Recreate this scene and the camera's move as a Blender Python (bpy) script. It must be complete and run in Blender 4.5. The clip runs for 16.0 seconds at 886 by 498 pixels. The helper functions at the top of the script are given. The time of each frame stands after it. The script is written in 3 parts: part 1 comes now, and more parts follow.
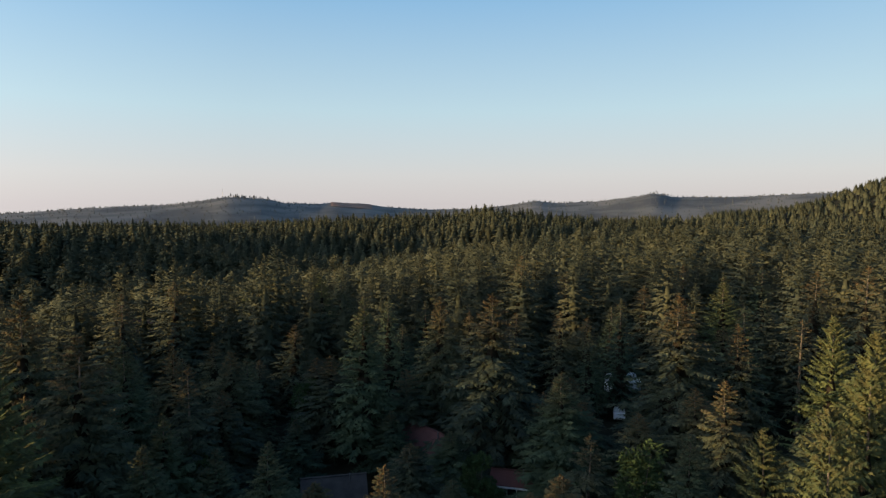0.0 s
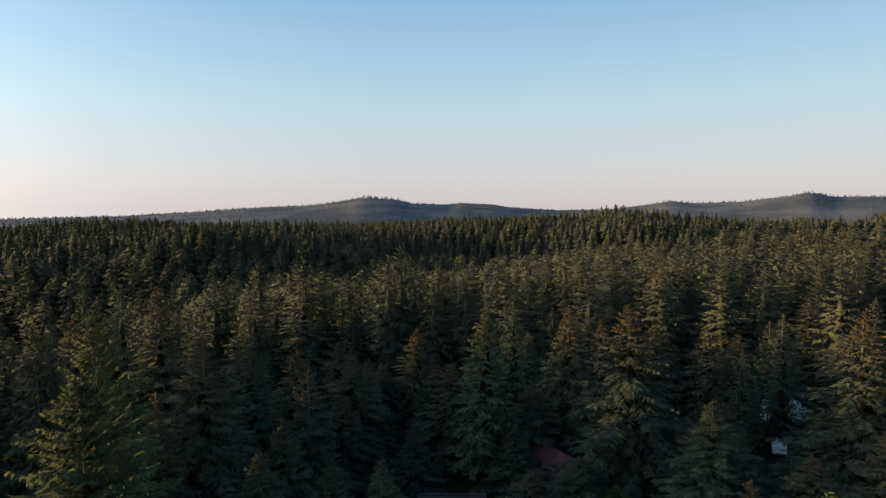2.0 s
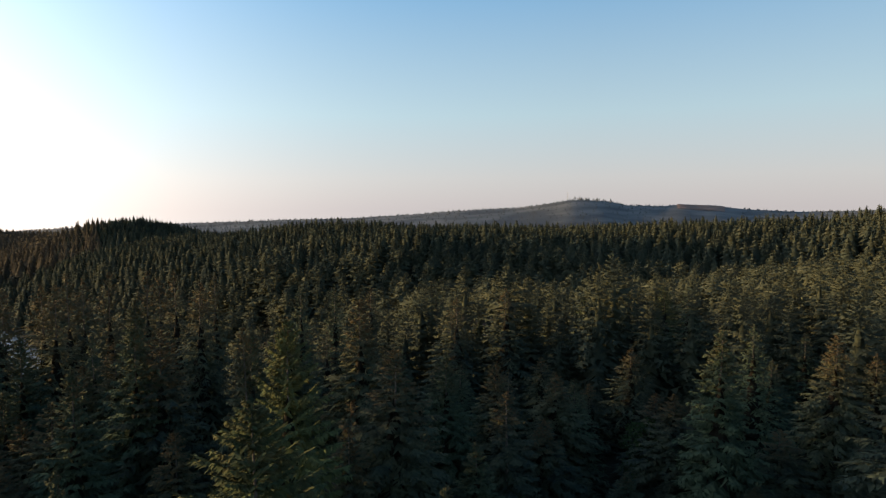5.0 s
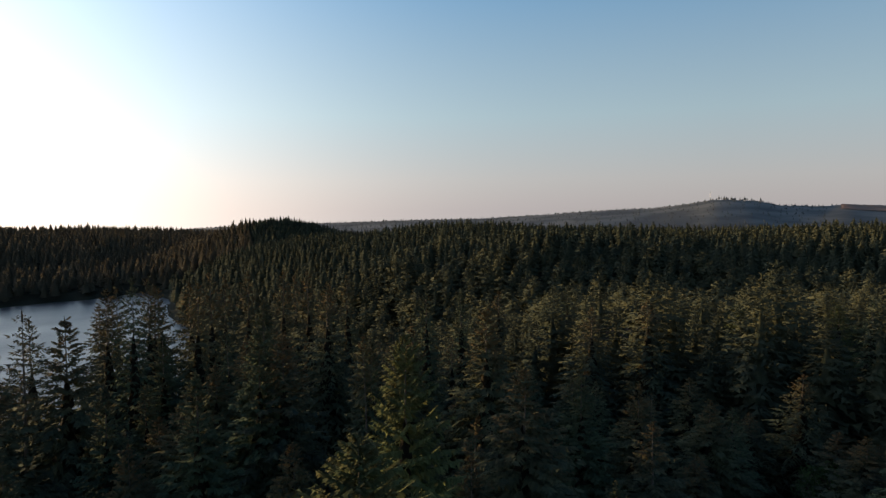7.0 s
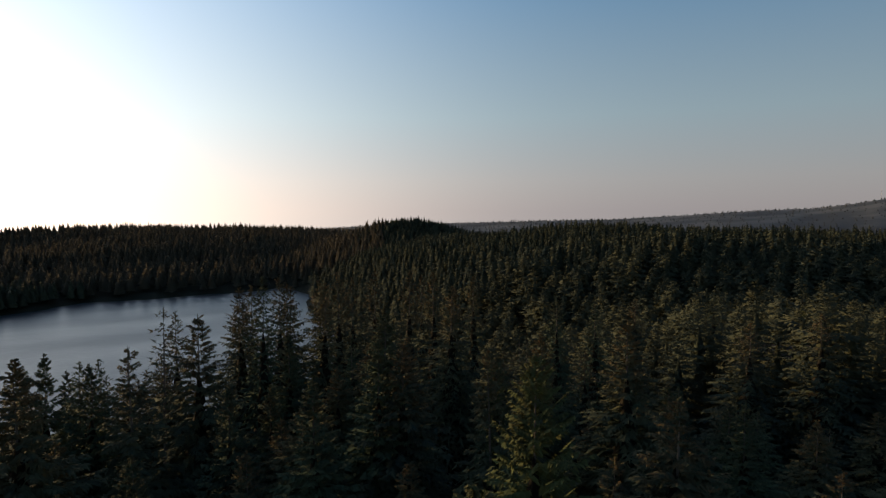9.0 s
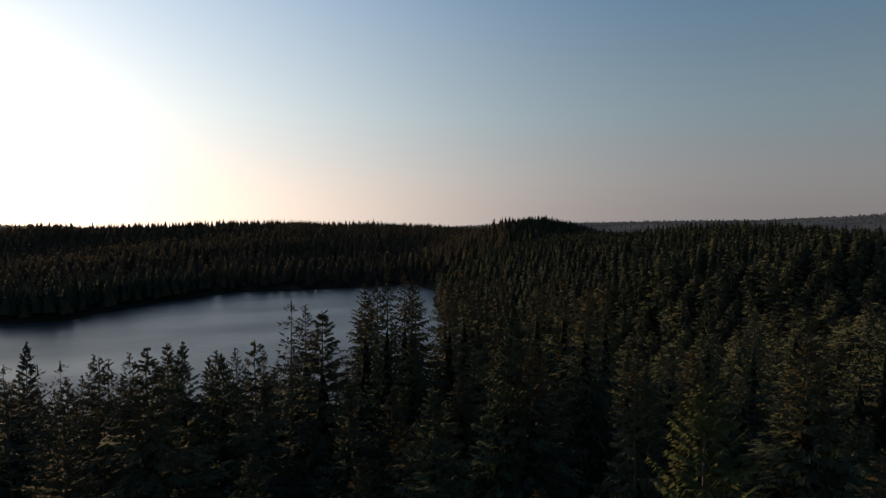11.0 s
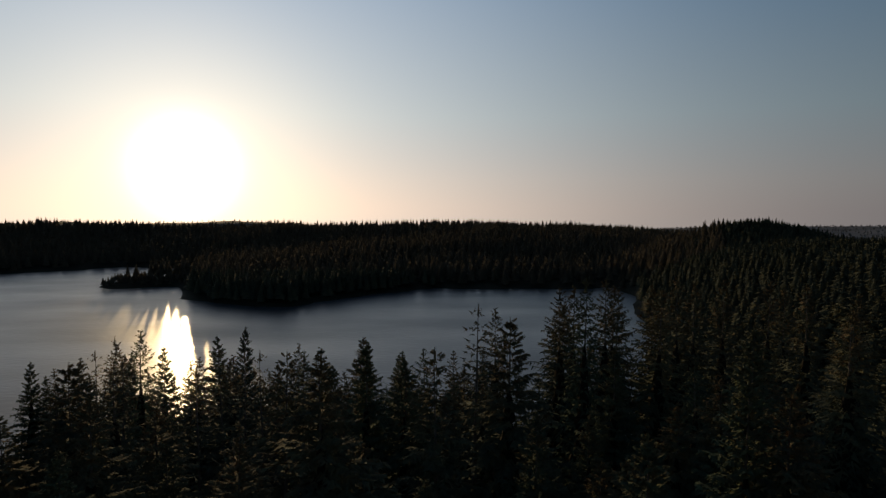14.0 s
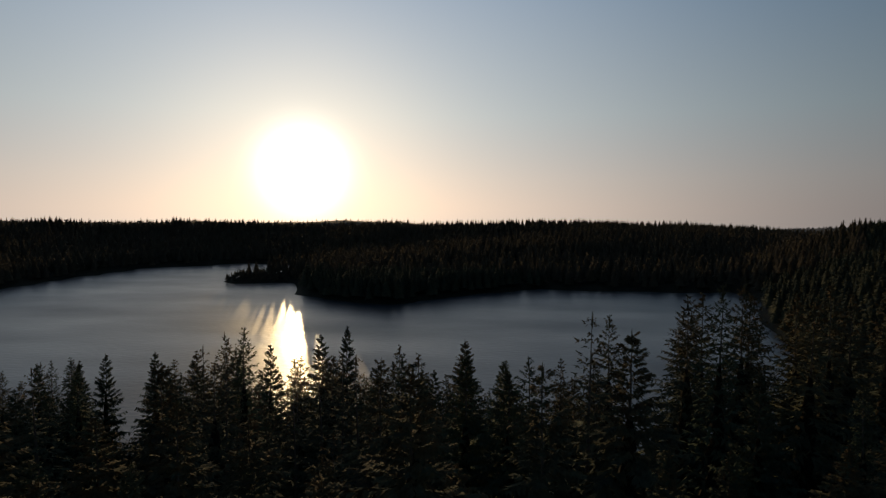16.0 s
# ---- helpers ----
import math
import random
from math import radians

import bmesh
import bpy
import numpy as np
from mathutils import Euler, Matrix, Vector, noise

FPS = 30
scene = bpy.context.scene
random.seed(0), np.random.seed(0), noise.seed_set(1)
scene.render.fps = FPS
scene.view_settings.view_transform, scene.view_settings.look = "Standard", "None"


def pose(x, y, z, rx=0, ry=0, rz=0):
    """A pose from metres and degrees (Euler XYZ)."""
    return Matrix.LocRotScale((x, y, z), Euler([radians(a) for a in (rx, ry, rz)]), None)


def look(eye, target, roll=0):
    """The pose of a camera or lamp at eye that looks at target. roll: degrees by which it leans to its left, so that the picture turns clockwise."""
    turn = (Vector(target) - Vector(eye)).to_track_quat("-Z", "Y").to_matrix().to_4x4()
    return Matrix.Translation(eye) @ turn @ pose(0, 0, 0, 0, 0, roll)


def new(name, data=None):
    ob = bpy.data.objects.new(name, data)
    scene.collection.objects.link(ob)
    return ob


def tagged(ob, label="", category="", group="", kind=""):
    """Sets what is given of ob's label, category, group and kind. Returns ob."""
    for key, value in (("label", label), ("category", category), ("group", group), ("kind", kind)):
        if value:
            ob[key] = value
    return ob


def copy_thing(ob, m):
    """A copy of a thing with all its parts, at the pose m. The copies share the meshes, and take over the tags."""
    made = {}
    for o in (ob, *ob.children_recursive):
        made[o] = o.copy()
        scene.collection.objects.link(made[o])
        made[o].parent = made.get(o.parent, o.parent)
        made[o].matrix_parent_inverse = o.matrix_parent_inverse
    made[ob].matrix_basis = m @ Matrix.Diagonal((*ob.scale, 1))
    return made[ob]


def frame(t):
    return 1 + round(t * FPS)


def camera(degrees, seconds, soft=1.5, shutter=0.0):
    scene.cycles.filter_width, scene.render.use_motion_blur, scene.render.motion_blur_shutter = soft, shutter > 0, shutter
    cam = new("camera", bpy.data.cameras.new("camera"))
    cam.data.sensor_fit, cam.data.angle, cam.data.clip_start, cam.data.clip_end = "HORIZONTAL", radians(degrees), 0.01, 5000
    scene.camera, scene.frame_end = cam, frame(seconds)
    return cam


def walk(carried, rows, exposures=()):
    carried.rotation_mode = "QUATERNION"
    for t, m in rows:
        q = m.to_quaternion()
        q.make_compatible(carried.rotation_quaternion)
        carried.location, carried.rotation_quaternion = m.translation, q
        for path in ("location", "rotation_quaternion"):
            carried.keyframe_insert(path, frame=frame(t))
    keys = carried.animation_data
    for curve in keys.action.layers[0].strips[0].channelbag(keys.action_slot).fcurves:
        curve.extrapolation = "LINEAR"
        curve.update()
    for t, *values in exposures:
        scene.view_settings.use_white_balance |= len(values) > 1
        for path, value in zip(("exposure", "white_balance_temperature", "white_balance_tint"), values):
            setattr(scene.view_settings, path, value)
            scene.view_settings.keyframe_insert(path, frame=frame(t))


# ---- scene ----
cam = camera(72.04, 16.0, 1.35)
PATH = [
    (0, (-0.00, 0.00, 98.00), (-0.00, 99.75, 90.97), -0.09),
    (0.5, (0.01, 1.38, 97.94), (-3.22, 101.08, 90.93), -0.06),
    (1, (-0.09, 2.83, 97.91), (-8.10, 102.27, 90.96), 0.01),
    (1.5, (-0.18, 4.08, 97.97), (-14.39, 102.83, 91.02), -0.04),
    (2, (-0.42, 5.34, 98.03), (-20.86, 102.99, 91.13), -0.10),
    (2.5, (-0.69, 6.69, 98.08), (-27.16, 102.88, 91.21), -0.07),
    (3, (-1.11, 8.02, 98.09), (-33.05, 102.54, 91.30), -0.10),
    (3.5, (-1.56, 9.27, 98.10), (-38.78, 101.84, 91.42), -0.24),
    (4, (-1.89, 10.48, 98.12), (-44.23, 100.83, 91.51), -0.32),
    (4.2, (-2.04, 10.95, 98.12), (-46.40, 100.33, 91.57), -0.34),
    (6.3, (-4.64, 15.59, 98.36), (-67.84, 92.82, 92.01), -0.36),
    (6.5, (-5.07, 16.05, 98.36), (-69.92, 91.91, 92.05), -0.38),
    (7, (-6.19, 17.18, 98.34), (-74.84, 89.63, 92.12), -0.34),
    (7.5, (-7.19, 18.21, 98.36), (-79.56, 86.95, 92.21), -0.34),
    (8, (-8.20, 19.15, 98.40), (-84.09, 83.98, 92.27), -0.43),
    (8.5, (-9.26, 19.91, 98.38), (-88.36, 80.79, 92.30), -0.38),
    (9, (-10.29, 20.67, 98.34), (-92.47, 77.32, 92.31), -0.29),
    (9.2, (-10.68, 20.99, 98.32), (-94.11, 75.79, 92.33), -0.25),
    (11.3, (-15.65, 23.18, 97.80), (-108.91, 58.76, 91.67), 0.09),
    (11.5, (-16.14, 23.43, 97.77), (-110.17, 56.92, 91.68), 0.15),
    (12, (-17.42, 23.96, 97.65), (-113.14, 52.26, 91.60), 0.22),
    (12.5, (-18.71, 24.35, 97.54), (-115.80, 47.51, 91.47), 0.27),
    (13, (-20.09, 24.64, 97.51), (-118.26, 42.64, 91.41), 0.36),
    (13.5, (-21.51, 24.85, 97.42), (-120.50, 37.67, 91.30), 0.36),
    (14, (-22.99, 25.08, 97.33), (-122.50, 32.72, 91.15), 0.35),
    (14.5, (-24.53, 25.15, 97.27), (-124.29, 27.89, 90.98), 0.34),
    (15, (-26.02, 25.21, 97.19), (-125.81, 23.28, 90.91), 0.45),
    (15.5, (-27.51, 25.20, 97.08), (-127.15, 19.43, 90.78), 0.37),
    (16, (-29.01, 25.22, 97.02), (-128.36, 15.68, 90.69), 0.25),
]
EXPOSURE = [(0, 1.15, 6550, 11), (3.5, 1.15, 6550, 11), (7, 0.62, 6600, 12), (9, 0.12, 6550, 13), (12.5, -0.75, 6450, 13), (16, -1.2, 6450, 13)]
walk(cam, [(t, look(eye, target, roll)) for t, eye, target, roll in PATH], EXPOSURE)

# ---- light ----
SUN_AZ, SUN_EL = 108.4, 3.9          # degrees to the left of +y, and above the level
_a, _e = radians(SUN_AZ), radians(SUN_EL)
SUN_DIR = Vector((-math.sin(_a) * math.cos(_e), math.cos(_a) * math.cos(_e), math.sin(_e)))

world = bpy.data.worlds.new("evening_sky")
scene.world = world
world.use_nodes = True
wn, wl = world.node_tree.nodes, world.node_tree.links
wn.clear()
sky = wn.new("ShaderNodeTexSky")
sky.sky_type = "NISHITA"
sky.sun_disc = False
sky.sun_elevation = radians(SUN_EL)
sky.sun_rotation = math.atan2(SUN_DIR.x, SUN_DIR.y)
sky.altitude, sky.air_density, sky.dust_density, sky.ozone_density = 100, 1.0, 1.2, 2.0
sky_bg = wn.new("ShaderNodeBackground")
sky_bg.inputs["Strength"].default_value = 0.016
wl.new(sky.outputs[0], sky_bg.inputs["Color"])
# the clear evening air: pale and faintly pink low down, blue above
way = wn.new("ShaderNodeTexCoord")
split = wn.new("ShaderNodeSeparateXYZ")
wl.new(way.outputs["Generated"], split.inputs[0])
air = wn.new("ShaderNodeValToRGB")
ramp = air.color_ramp
for k, (at, colour) in enumerate(((0.0, (0.298, 0.282, 0.285)), (0.05, (0.305, 0.308, 0.315)), (0.15, (0.240, 0.322, 0.362)), (0.34, (0.106, 0.221, 0.350)), (0.55, (0.038, 0.090, 0.180)), (1.0, (0.020, 0.050, 0.110)))):
    stop = ramp.elements[k] if k < 2 else ramp.elements.new(at)
    stop.position, stop.color = at, (*colour, 1)
wl.new(split.outputs["Z"], air.inputs[0])
air_bg = wn.new("ShaderNodeBackground")
AIR_STRENGTH = air_bg.inputs["Strength"]
wl.new(air.outputs[0], air_bg.inputs["Color"])
both = wn.new("ShaderNodeAddShader")
wl.new(sky_bg.outputs[0], both.inputs[0]); wl.new(air_bg.outputs[0], both.inputs[1])
# the sun's aureole in the low haze
dot = wn.new("ShaderNodeVectorMath"); dot.operation = "DOT_PRODUCT"
dot.inputs[1].default_value = (SUN_DIR - Vector((0, 0, 0.006))).normalized()
wl.new(way.outputs["Generated"], dot.inputs[0])


# the air is brighter towards the sun
across = wn.new("ShaderNodeMath"); across.operation = "MAXIMUM"; across.inputs[1].default_value = 0.0
wl.new(dot.outputs["Value"], across.inputs[0])
gain = wn.new("ShaderNodeMath"); gain.operation = "POWER"; gain.inputs[1].default_value = 4.0
wl.new(across.outputs[0], gain.inputs[0])
slow = wn.new("ShaderNodeMath"); slow.operation = "MULTIPLY_ADD"; slow.inputs[1].default_value, slow.inputs[2].default_value = 0.22, 0.90
wl.new(across.outputs[0], slow.inputs[0])
level = wn.new("ShaderNodeMath"); level.operation = "MULTIPLY_ADD"; level.inputs[1].default_value = 1.15
wl.new(gain.outputs[0], level.inputs[0]); wl.new(slow.outputs[0], level.inputs[2]); wl.new(level.outputs[0], AIR_STRENGTH)


def aureole(power, strength, colour, low=0.0):
    p = wn.new("ShaderNodeMath"); p.operation = "POWER"; p.use_clamp = True
    clampd = wn.new("ShaderNodeMath"); clampd.operation = "MAXIMUM"; clampd.inputs[1].default_value = 0.0
    wl.new(dot.outputs["Value"], clampd.inputs[0])
    wl.new(clampd.outputs[0], p.inputs[0]); p.inputs[1].default_value = power
    s = wn.new("ShaderNodeMath"); s.operation = "MULTIPLY"; s.inputs[1].default_value = strength
    wl.new(p.outputs[0], s.inputs[0])
    b = wn.new("ShaderNodeBackground"); b.inputs["Color"].default_value = (*colour, 1)
    last = s
    if low:
        # only in the haze near the level
        inv = wn.new("ShaderNodeMath"); inv.operation = "SUBTRACT"; inv.inputs[0].default_value = 1.0; inv.use_clamp = True
        thin = wn.new("ShaderNodeMath"); thin.operation = "POWER"; thin.inputs[1].default_value = low
        both_ways = wn.new("ShaderNodeMath"); both_ways.operation = "MULTIPLY"
        wl.new(split.outputs["Z"], inv.inputs[1]); wl.new(inv.outputs[0], thin.inputs[0])
        wl.new(thin.outputs[0], both_ways.inputs[0]); wl.new(s.outputs[0], both_ways.inputs[1])
        last = both_ways
    wl.new(last.outputs[0], b.inputs["Strength"])
    return b


shader = both
for power, strength, colour, low in ((800, 6.5, (1.0, 0.90, 0.70), 0), (60, 0.7, (1.0, 0.76, 0.42), 0), (10, 0.30, (1.0, 0.82, 0.54), 0),
                                     (4, 0.44, (1.0, 0.94, 0.86), 0), (5, 0.60, (1.0, 0.68, 0.32), 13)):
    add = wn.new("ShaderNodeAddShader")
    wl.new(shader.outputs[0], add.inputs[0])
    wl.new(aureole(power, strength, colour, low).outputs[0], add.inputs[1])
    shader = add
wout = wn.new("ShaderNodeOutputWorld")
wl.new(shader.outputs[0], wout.inputs["Surface"])

sun = new("sun", bpy.data.lights.new("sun", "SUN"))
sun.data.energy, sun.data.angle, sun.data.color = 4.3, radians(0.8), (1.0, 0.70, 0.34)
sun.matrix_world = look((0, 0, 300), Vector((0, 0, 300)) - SUN_DIR)


# ---- materials ----
def material(name, base, rough=0.8, spec=0.3, metal=0.0):
    m = bpy.data.materials.new(name)
    m.use_nodes = True
    b = m.node_tree.nodes["Principled BSDF"]
    b.inputs["Base Color"].default_value = (*base, 1)
    b.inputs["Roughness"].default_value = rough
    b.inputs["Specular IOR Level"].default_value = spec
    b.inputs["Metallic"].default_value = metal
    return m


def varied(name, low, high, scale=1.0, fine=8.0, rough=0.8, spec=0.3, bump=0.0, per_object=0.0, metal=0.0, stretch=(1, 1, 1)):
    """Two scales of noise between two colours, with fine relief and an optional shift from object to object."""
    m = material(name, low, rough, spec, metal)
    nt = m.node_tree
    n, l = nt.nodes, nt.links
    b = n["Principled BSDF"]
    co = n.new("ShaderNodeTexCoord")
    mp = n.new("ShaderNodeMapping"); mp.inputs["Scale"].default_value = stretch
    geo = n.new("ShaderNodeNewGeometry")
    l.new(geo.outputs["Position"], mp.inputs["Vector"])
    a = n.new("ShaderNodeTexNoise"); a.inputs["Scale"].default_value = scale; a.inputs["Detail"].default_value = 4
    f = n.new("ShaderNodeTexNoise"); f.inputs["Scale"].default_value = fine; f.inputs["Detail"].default_value = 3
    l.new(mp.outputs[0], a.inputs["Vector"]); l.new(mp.outputs[0], f.inputs["Vector"])
    mix = n.new("ShaderNodeMath"); mix.operation = "MULTIPLY_ADD"
    l.new(f.outputs["Fac"], mix.inputs[0]); mix.inputs[1].default_value = 0.5
    half = n.new("ShaderNodeMath"); half.operation = "MULTIPLY"; half.inputs[1].default_value = 0.9
    l.new(a.outputs["Fac"], half.inputs[0]); l.new(half.outputs[0], mix.inputs[2])
    last = mix
    if per_object:
        info = n.new("ShaderNodeObjectInfo")
        add = n.new("ShaderNodeMath"); add.operation = "MULTIPLY_ADD"; add.inputs[1].default_value = per_object
        l.new(info.outputs["Random"], add.inputs[0]); l.new(mix.outputs[0], add.inputs[2])
        last = add
    ramp = n.new("ShaderNodeValToRGB")
    shift = per_object * 0.5
    ramp.color_ramp.elements[0].position, ramp.color_ramp.elements[1].position = 0.42 + shift, 0.95 + shift
    ramp.color_ramp.elements[0].color, ramp.color_ramp.elements[1].color = (*low, 1), (*high, 1)
    l.new(last.outputs[0], ramp.inputs[0])
    l.new(ramp.outputs[0], b.inputs["Base Color"])
    if bump:
        bp = n.new("ShaderNodeBump"); bp.inputs["Distance"].default_value = bump
        l.new(f.outputs["Fac"], bp.inputs["Height"]); l.new(bp.outputs[0], b.inputs["Normal"])
    return m


def foliage(name, low, high, scale=0.5, per_object=0.25, island=0.0, through_light=0.04, needles=9.0, gaps=0.0, cones=0.0):
    """Needles: two greens in clumps, a little light passing through, and brown cones towards the top of a 25 m crown."""
    m = varied(name, low, high, scale, 5.0, 0.9, 0.03, 0.0, per_object)
    n, l = m.node_tree.nodes, m.node_tree.links
    b = n["Principled BSDF"]
    source = b.inputs["Base Color"].links[0].from_socket
    if island:
        geo = n.new("ShaderNodeNewGeometry")
        hsv = n.new("ShaderNodeHueSaturation")
        val = n.new("ShaderNodeMath"); val.operation = "MULTIPLY_ADD"
        val.inputs[1].default_value, val.inputs[2].default_value = island, 1 - island / 2
        l.new(geo.outputs["Random Per Island"], val.inputs[0])
        l.new(val.outputs[0], hsv.inputs["Value"]); l.new(source, hsv.inputs["Color"])
        source = hsv.outputs[0]
        l.new(source, b.inputs["Base Color"])
    if cones:
        own = n.new("ShaderNodeTexCoord")
        height = n.new("ShaderNodeSeparateXYZ")
        l.new(own.outputs["Object"], height.inputs[0])
        rise = n.new("ShaderNodeMapRange"); rise.inputs["From Min"].default_value, rise.inputs["From Max"].default_value = 16.5, 23.0
        l.new(height.outputs["Z"], rise.inputs["Value"])
        clusters = n.new("ShaderNodeTexNoise"); clusters.inputs["Scale"].default_value = 1.6; clusters.inputs["Detail"].default_value = 3
        l.new(own.outputs["Object"], clusters.inputs["Vector"])
        many = n.new("ShaderNodeMapRange"); many.inputs["From Min"].default_value, many.inputs["From Max"].default_value = 0.38, 0.62
        many.inputs["To Max"].default_value = cones
        l.new(clusters.outputs["Fac"], many.inputs["Value"])
        amount = n.new("ShaderNodeMath"); amount.operation = "MULTIPLY"
        l.new(rise.outputs[0], amount.inputs[0]); l.new(many.outputs[0], amount.inputs[1])
        brown = n.new("ShaderNodeMix"); brown.data_type = "RGBA"; brown.inputs[7].default_value = (0.150, 0.088, 0.038, 1)
        l.new(amount.outputs[0], brown.inputs["Factor"]); l.new(source, brown.inputs[6])
        source = brown.outputs[2]
        l.new(source, b.inputs["Base Color"])
    tr = n.new("ShaderNodeBsdfTranslucent")
    l.new(source, tr.inputs["Color"])
    mx = n.new("ShaderNodeMixShader"); mx.inputs[0].default_value = through_light
    l.new(b.outputs[0], mx.inputs[1]); l.new(tr.outputs[0], mx.inputs[2])
    if not gaps:
        l.new(mx.outputs[0], n["Material Output"].inputs["Surface"])
        return m
    cut = n.new("ShaderNodeTexNoise"); cut.inputs["Scale"].default_value = needles; cut.inputs["Detail"].default_value = 2.5
    cut.inputs["Roughness"].default_value = 0.7
    place = n.new("ShaderNodeNewGeometry")
    l.new(place.outputs["Position"], cut.inputs["Vector"])
    edge = n.new("ShaderNodeMath"); edge.operation = "GREATER_THAN"; edge.inputs[1].default_value = gaps
    l.new(cut.outputs["Fac"], edge.inputs[0])
    air_gap = n.new("ShaderNodeBsdfTransparent")
    whole = n.new("ShaderNodeMixShader")
    l.new(edge.outputs[0], whole.inputs[0]); l.new(air_gap.outputs[0], whole.inputs[1]); l.new(mx.outputs[0], whole.inputs[2])
    l.new(whole.outputs[0], n["Material Output"].inputs["Surface"])
    return m


SPRUCE = foliage("spruce_needles", (0.030, 0.043, 0.036), (0.090, 0.094, 0.052), island=0.4, gaps=0.36, cones=0.75)
FIR = foliage("fir_needles", (0.027, 0.046, 0.036), (0.080, 0.100, 0.054), island=0.4, gaps=0.36, cones=0.4)
HEMLOCK = foliage("hemlock_needles", (0.036, 0.054, 0.031), (0.105, 0.120, 0.048), island=0.4, gaps=0.36, cones=0.3)
# far-shore needles: paled and browned, warm haze put into the colour
SHORE_STAND = foliage("hazed_lakeside_needles", (0.100, 0.084, 0.058), (0.165, 0.136, 0.092), 0.06, 0.0, 0.3, 0.5)
# far range needles: the blue-grey of distance haze is put into their colour
RANGE_STAND = foliage("hazed_range_needles", (0.095, 0.105, 0.110), (0.120, 0.125, 0.122), 0.006, 0.0, 0.3, 0.08)
STAND = foliage("stand_needles", (0.034, 0.047, 0.038), (0.096, 0.092, 0.050), 0.11, 0.0, 0.3, 0.06)
LEAVES = foliage("broad_leaves", (0.024, 0.040, 0.018), (0.055, 0.080, 0.030), 1.0, 0.25, 0.3, 0.15)
TWIGS = varied("sun_blocking_inner_twigs", (0.014, 0.012, 0.009), (0.034, 0.028, 0.020), 0.8, 6, 0.95, 0.05)
BARK = varied("bark", (0.060, 0.048, 0.038), (0.150, 0.125, 0.100), 1.5, 12, 0.9, 0.2, 0.03, 0.2, 0.0, (1, 1, 0.25))
SOIL = varied("forest_floor", (0.016, 0.018, 0.011), (0.040, 0.036, 0.022), 0.02, 0.6, 0.95, 0.1)


def add_hazed_cover(m):
    """Past the last woods the hills are cut over: brush with darker patches, paled by haze put into its colour."""
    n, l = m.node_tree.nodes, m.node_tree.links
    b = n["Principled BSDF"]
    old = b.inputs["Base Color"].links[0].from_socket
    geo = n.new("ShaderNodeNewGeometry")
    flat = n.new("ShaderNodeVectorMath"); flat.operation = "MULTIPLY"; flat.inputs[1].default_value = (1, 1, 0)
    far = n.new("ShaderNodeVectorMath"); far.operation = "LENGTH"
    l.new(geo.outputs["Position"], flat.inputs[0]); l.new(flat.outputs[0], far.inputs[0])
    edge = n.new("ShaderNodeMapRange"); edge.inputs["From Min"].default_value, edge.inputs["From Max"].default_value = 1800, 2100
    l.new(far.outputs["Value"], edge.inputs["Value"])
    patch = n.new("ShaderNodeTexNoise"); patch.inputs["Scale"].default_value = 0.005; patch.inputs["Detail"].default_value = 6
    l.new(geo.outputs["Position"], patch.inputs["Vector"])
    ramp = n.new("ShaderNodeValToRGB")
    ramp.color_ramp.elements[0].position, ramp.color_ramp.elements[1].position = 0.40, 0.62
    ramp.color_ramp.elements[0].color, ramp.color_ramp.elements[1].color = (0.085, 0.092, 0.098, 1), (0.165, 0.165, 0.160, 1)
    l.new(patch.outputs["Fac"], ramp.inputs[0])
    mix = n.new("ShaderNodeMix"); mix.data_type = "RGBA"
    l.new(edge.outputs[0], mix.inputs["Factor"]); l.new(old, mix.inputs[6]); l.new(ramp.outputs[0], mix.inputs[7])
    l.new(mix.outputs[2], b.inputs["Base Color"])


add_hazed_cover(SOIL)


# ---- the lie of the land ----
LAKE = [(-222, -100), (-228, -20), (-240, 60), (-300, 140), (-430, 215), (-600, 262), (-700, 300), (-788, 302), (-778, 235),
        (-785, 158), (-795, 76), (-740, 0), (-690, -50), (-642, -88), (-658, -145), (-708, -205), (-815, -250), (-782, -338),
        (-835, -352), (-930, -300), (-1068, -285), (-1085, -430), (-984, -560), (-844, -574), (-704, -578), (-560, -700),
        (-330, -560), (-290, -300), (-235, -180)]
CREST = [(-60, 90), (-36, 60), (-25, 60), (-14, 64), (-8, 68), (-3.5, 71), (3, 66), (10, 62), (20, 55), (28, 59), (36, 62), (45, 59),
         (53, 49), (60, 36), (66, 18), (70, 2), (90, 0)]
RANGE = [(-60, 150), (-36, 150), (-25, 126), (-20.6, 130), (-19.2, 150), (-17.7, 132), (-14.3, 110), (-10.5, 104), (-8.5, 115),
         (-6, 92), (-3, 76), (1.3, 72), (5, 84), (7, 98), (10.2, 107), (11.7, 100), (14.7, 106), (16.2, 125), (19.5, 134), (21, 119),
         (24, 98), (30, 84), (34, 68), (40, 50), (46, 46), (60, 40), (68, 14), (78, 14), (79, 42), (81, 42), (82, 14), (150, 14)]


def smooth(v):
    v = np.clip(v, 0, 1)
    return v * v * (3 - 2 * v)


